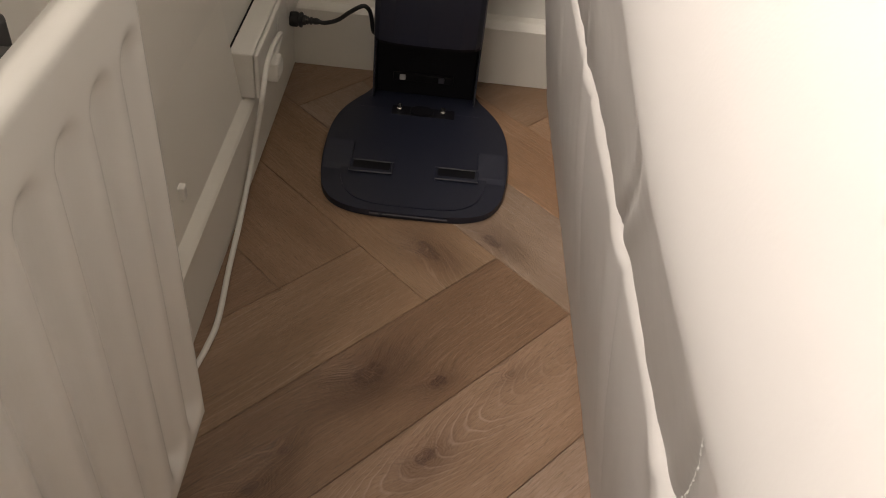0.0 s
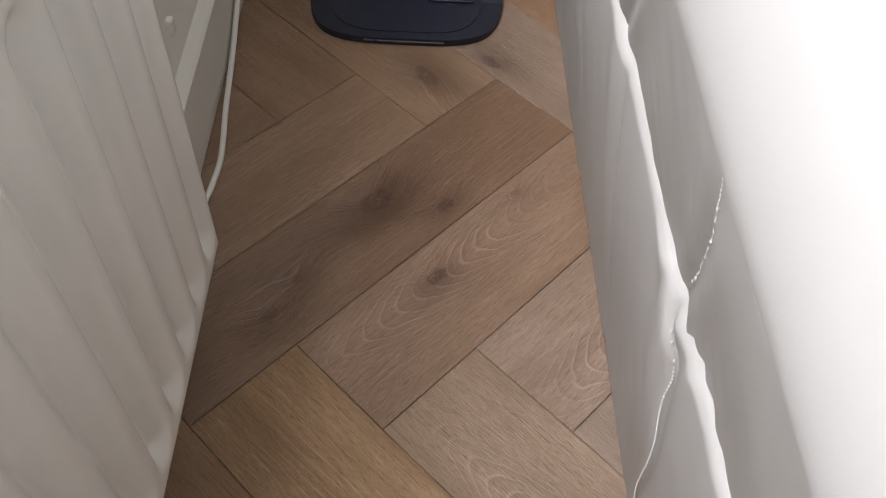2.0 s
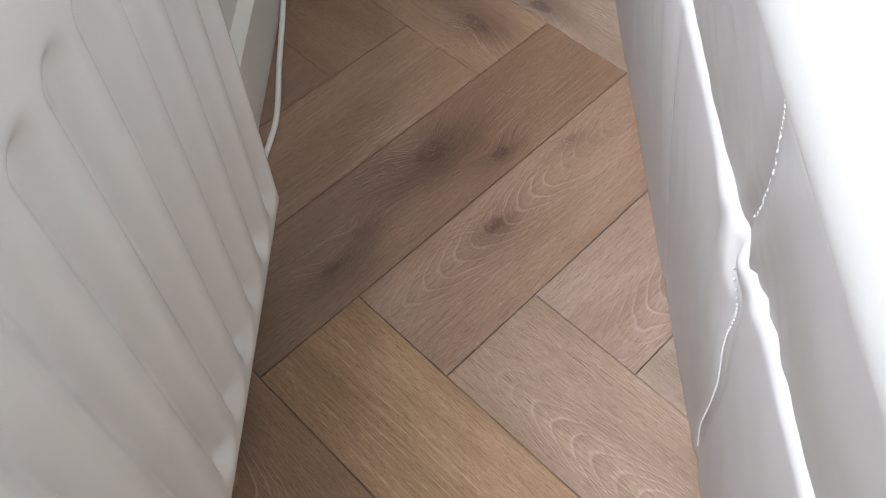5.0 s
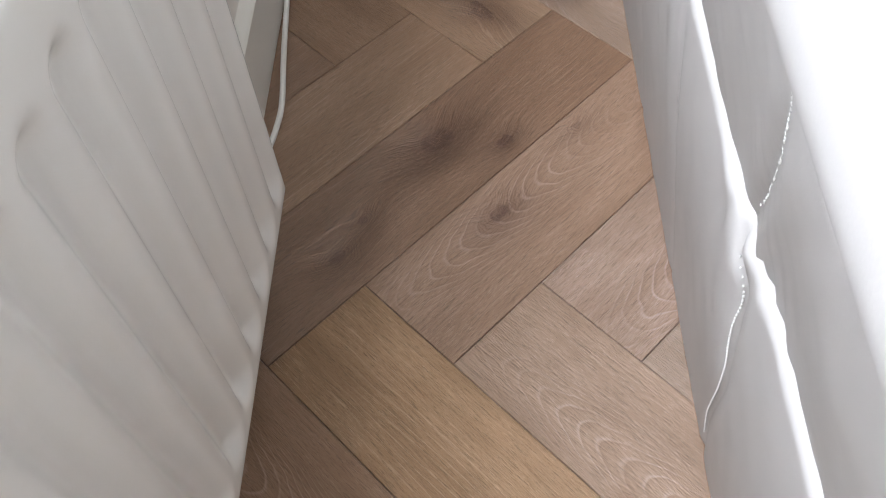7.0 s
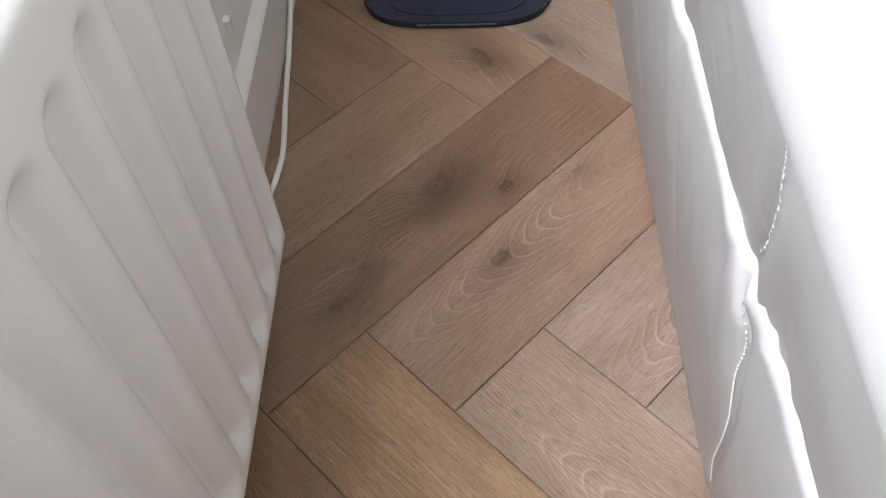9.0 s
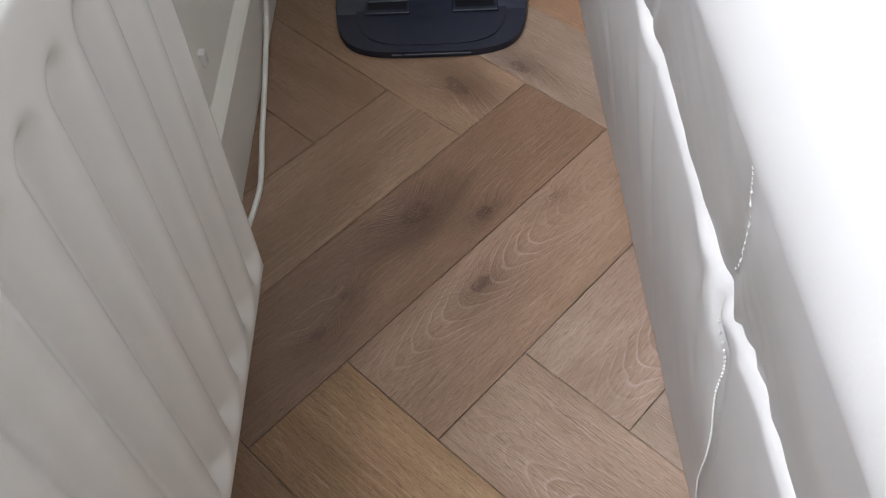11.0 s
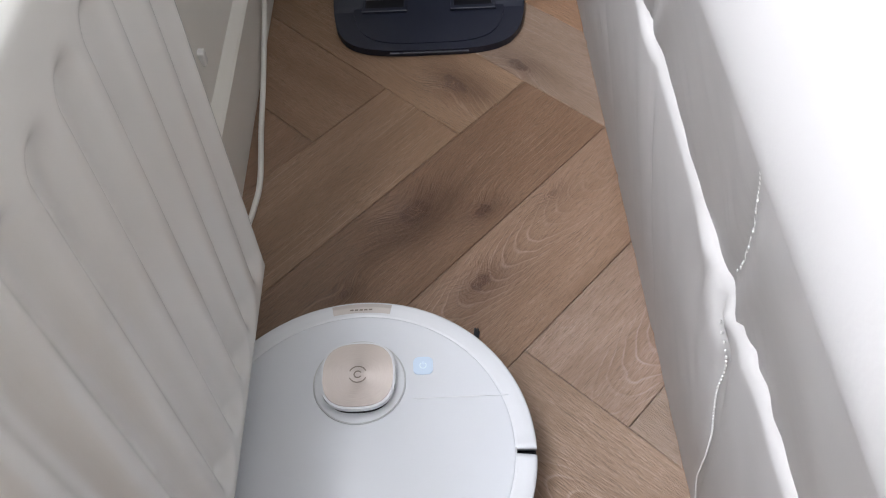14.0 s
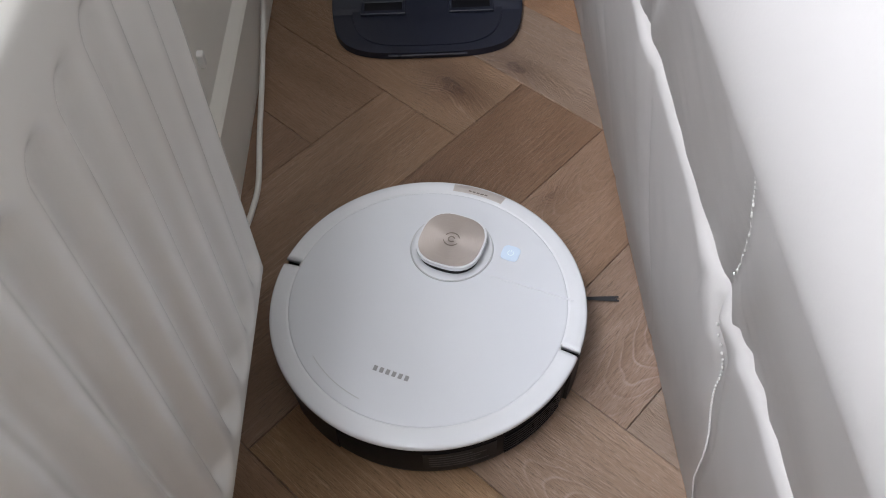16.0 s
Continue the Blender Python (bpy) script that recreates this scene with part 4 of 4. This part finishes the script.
    for f in range(-6, 7):
        for k in range(-40, 41):
            for kind in "uv":
                cp, cq = centre(kind, k, f)
                c = along * cp + across * cq
                if not (WALL_X - 0.4 < c.x < FAR_X + 0.4 and BACK_Y - 0.4 < c.y < END_Y + 0.4):
                    continue
                m = Matrix.Translation((c.x, c.y, 0)) @ Matrix.Rotation(TURN + (0 if kind == "u" else radians(90)), 4, "Z")
                bm = plank_bm()
                cut = False
                for normal, limit in bounds:
                    if any((m @ v.co).dot(normal) > limit for v in bm.verts):
                        cut = True
                        local_n = m.to_3x3().transposed() @ normal
                        local_o = m.inverted() @ (normal * limit)
                        got = bmesh.ops.bisect_plane(bm, geom=bm.verts[:] + bm.edges[:] + bm.faces[:], plane_co=local_o, plane_no=local_n, clear_outer=True)
                        bmesh.ops.holes_fill(bm, edges=[e for e in got["geom_cut"] if isinstance(e, bmesh.types.BMEdge)])
                if not bm.verts or not bm.faces:
                    bm.free()
                    continue
                own = special(kind, cp, cq)
                tint = own or plain[(k * 7 + f * 3 + (2 if kind == "v" else 0)) % 4]
                if cut or own:
                    me = mesh_of("plank", bm, tint)
                else:
                    bm.free()
                    if tint.name not in shared:
                        shared[tint.name] = mesh_of("plank", plank_bm(), tint)
                    me = shared[tint.name]
                ob = new("plank", me)
                ob.parent = floor
                ob.matrix_basis = m


room()
trims()
radiator()
sofa()
docking_station()
electrics()
ROBOT, BRUSH = robot_vacuum()
FLOOR = tagged(part("floor", box(WALL_X - 0.14, FAR_X + 0.14, BACK_Y - 0.14, END_Y + 0.14, -0.10, -0.0105), M_SLAB), "herringbone floor of brushed limed oak planks", "floor", kind="structure")
planks(FLOOR)


# ---- what moves ----
def motions():
    rows = [
        (0.0, -0.10, -1.75, 8.0), (9.0, -0.10, -1.70, 8.0), (10.2, -0.10, -1.05, 8.0), (11.2, -0.09, -0.58, 9.0), (11.8, -0.080, -0.34, 11.0),
        (12.3, -0.0726, -0.1785, 12.4), (12.5, -0.0764, -0.156, 15.2), (12.7, -0.0799, -0.1451, 14.2), (12.9, -0.0736, -0.1671, 9.2), (13.0, -0.0717, -0.161, 4.2),
        (13.5, -0.0773, -0.1029, 2.6), (14.0, -0.079, -0.0529, 0.7), (14.5, -0.0752, -0.0364, -16.8), (15.0, -0.0556, 0.0045, -21.7), (15.5, -0.0326, 0.0612, -23.0), (16.0, -0.0052, 0.1282, -22.7)]
    walk(ROBOT, [(t, pose(x, y, 0, 0, 0, a)) for t, x, y, a in rows])
    # the brush spins all along; its three arms repeat every third of a turn
    marks = [(0.0, 0), (12.5, 52 + 60 * 120), (13.0, 111 + 62 * 120), (13.5, 143 + 64 * 120), (14.0, 200 + 66 * 120), (14.5, 253 + 68 * 120), (15.0, 289 + 70 * 120), (15.5, 345 + 72 * 120), (16.0, 381 + 74 * 120)]
    spin = []
    for i in range(161):
        t = i / 10
        for (ta, a), (tb, b) in zip(marks, marks[1:]):
            if ta <= t <= tb:
                spin.append((t, a + (b - a) * (t - ta) / (tb - ta)))
                break
    walk(BRUSH, [(t, pose(0.115, 0.105, 0, 0, 0, a)) for t, a in spin])


motions()
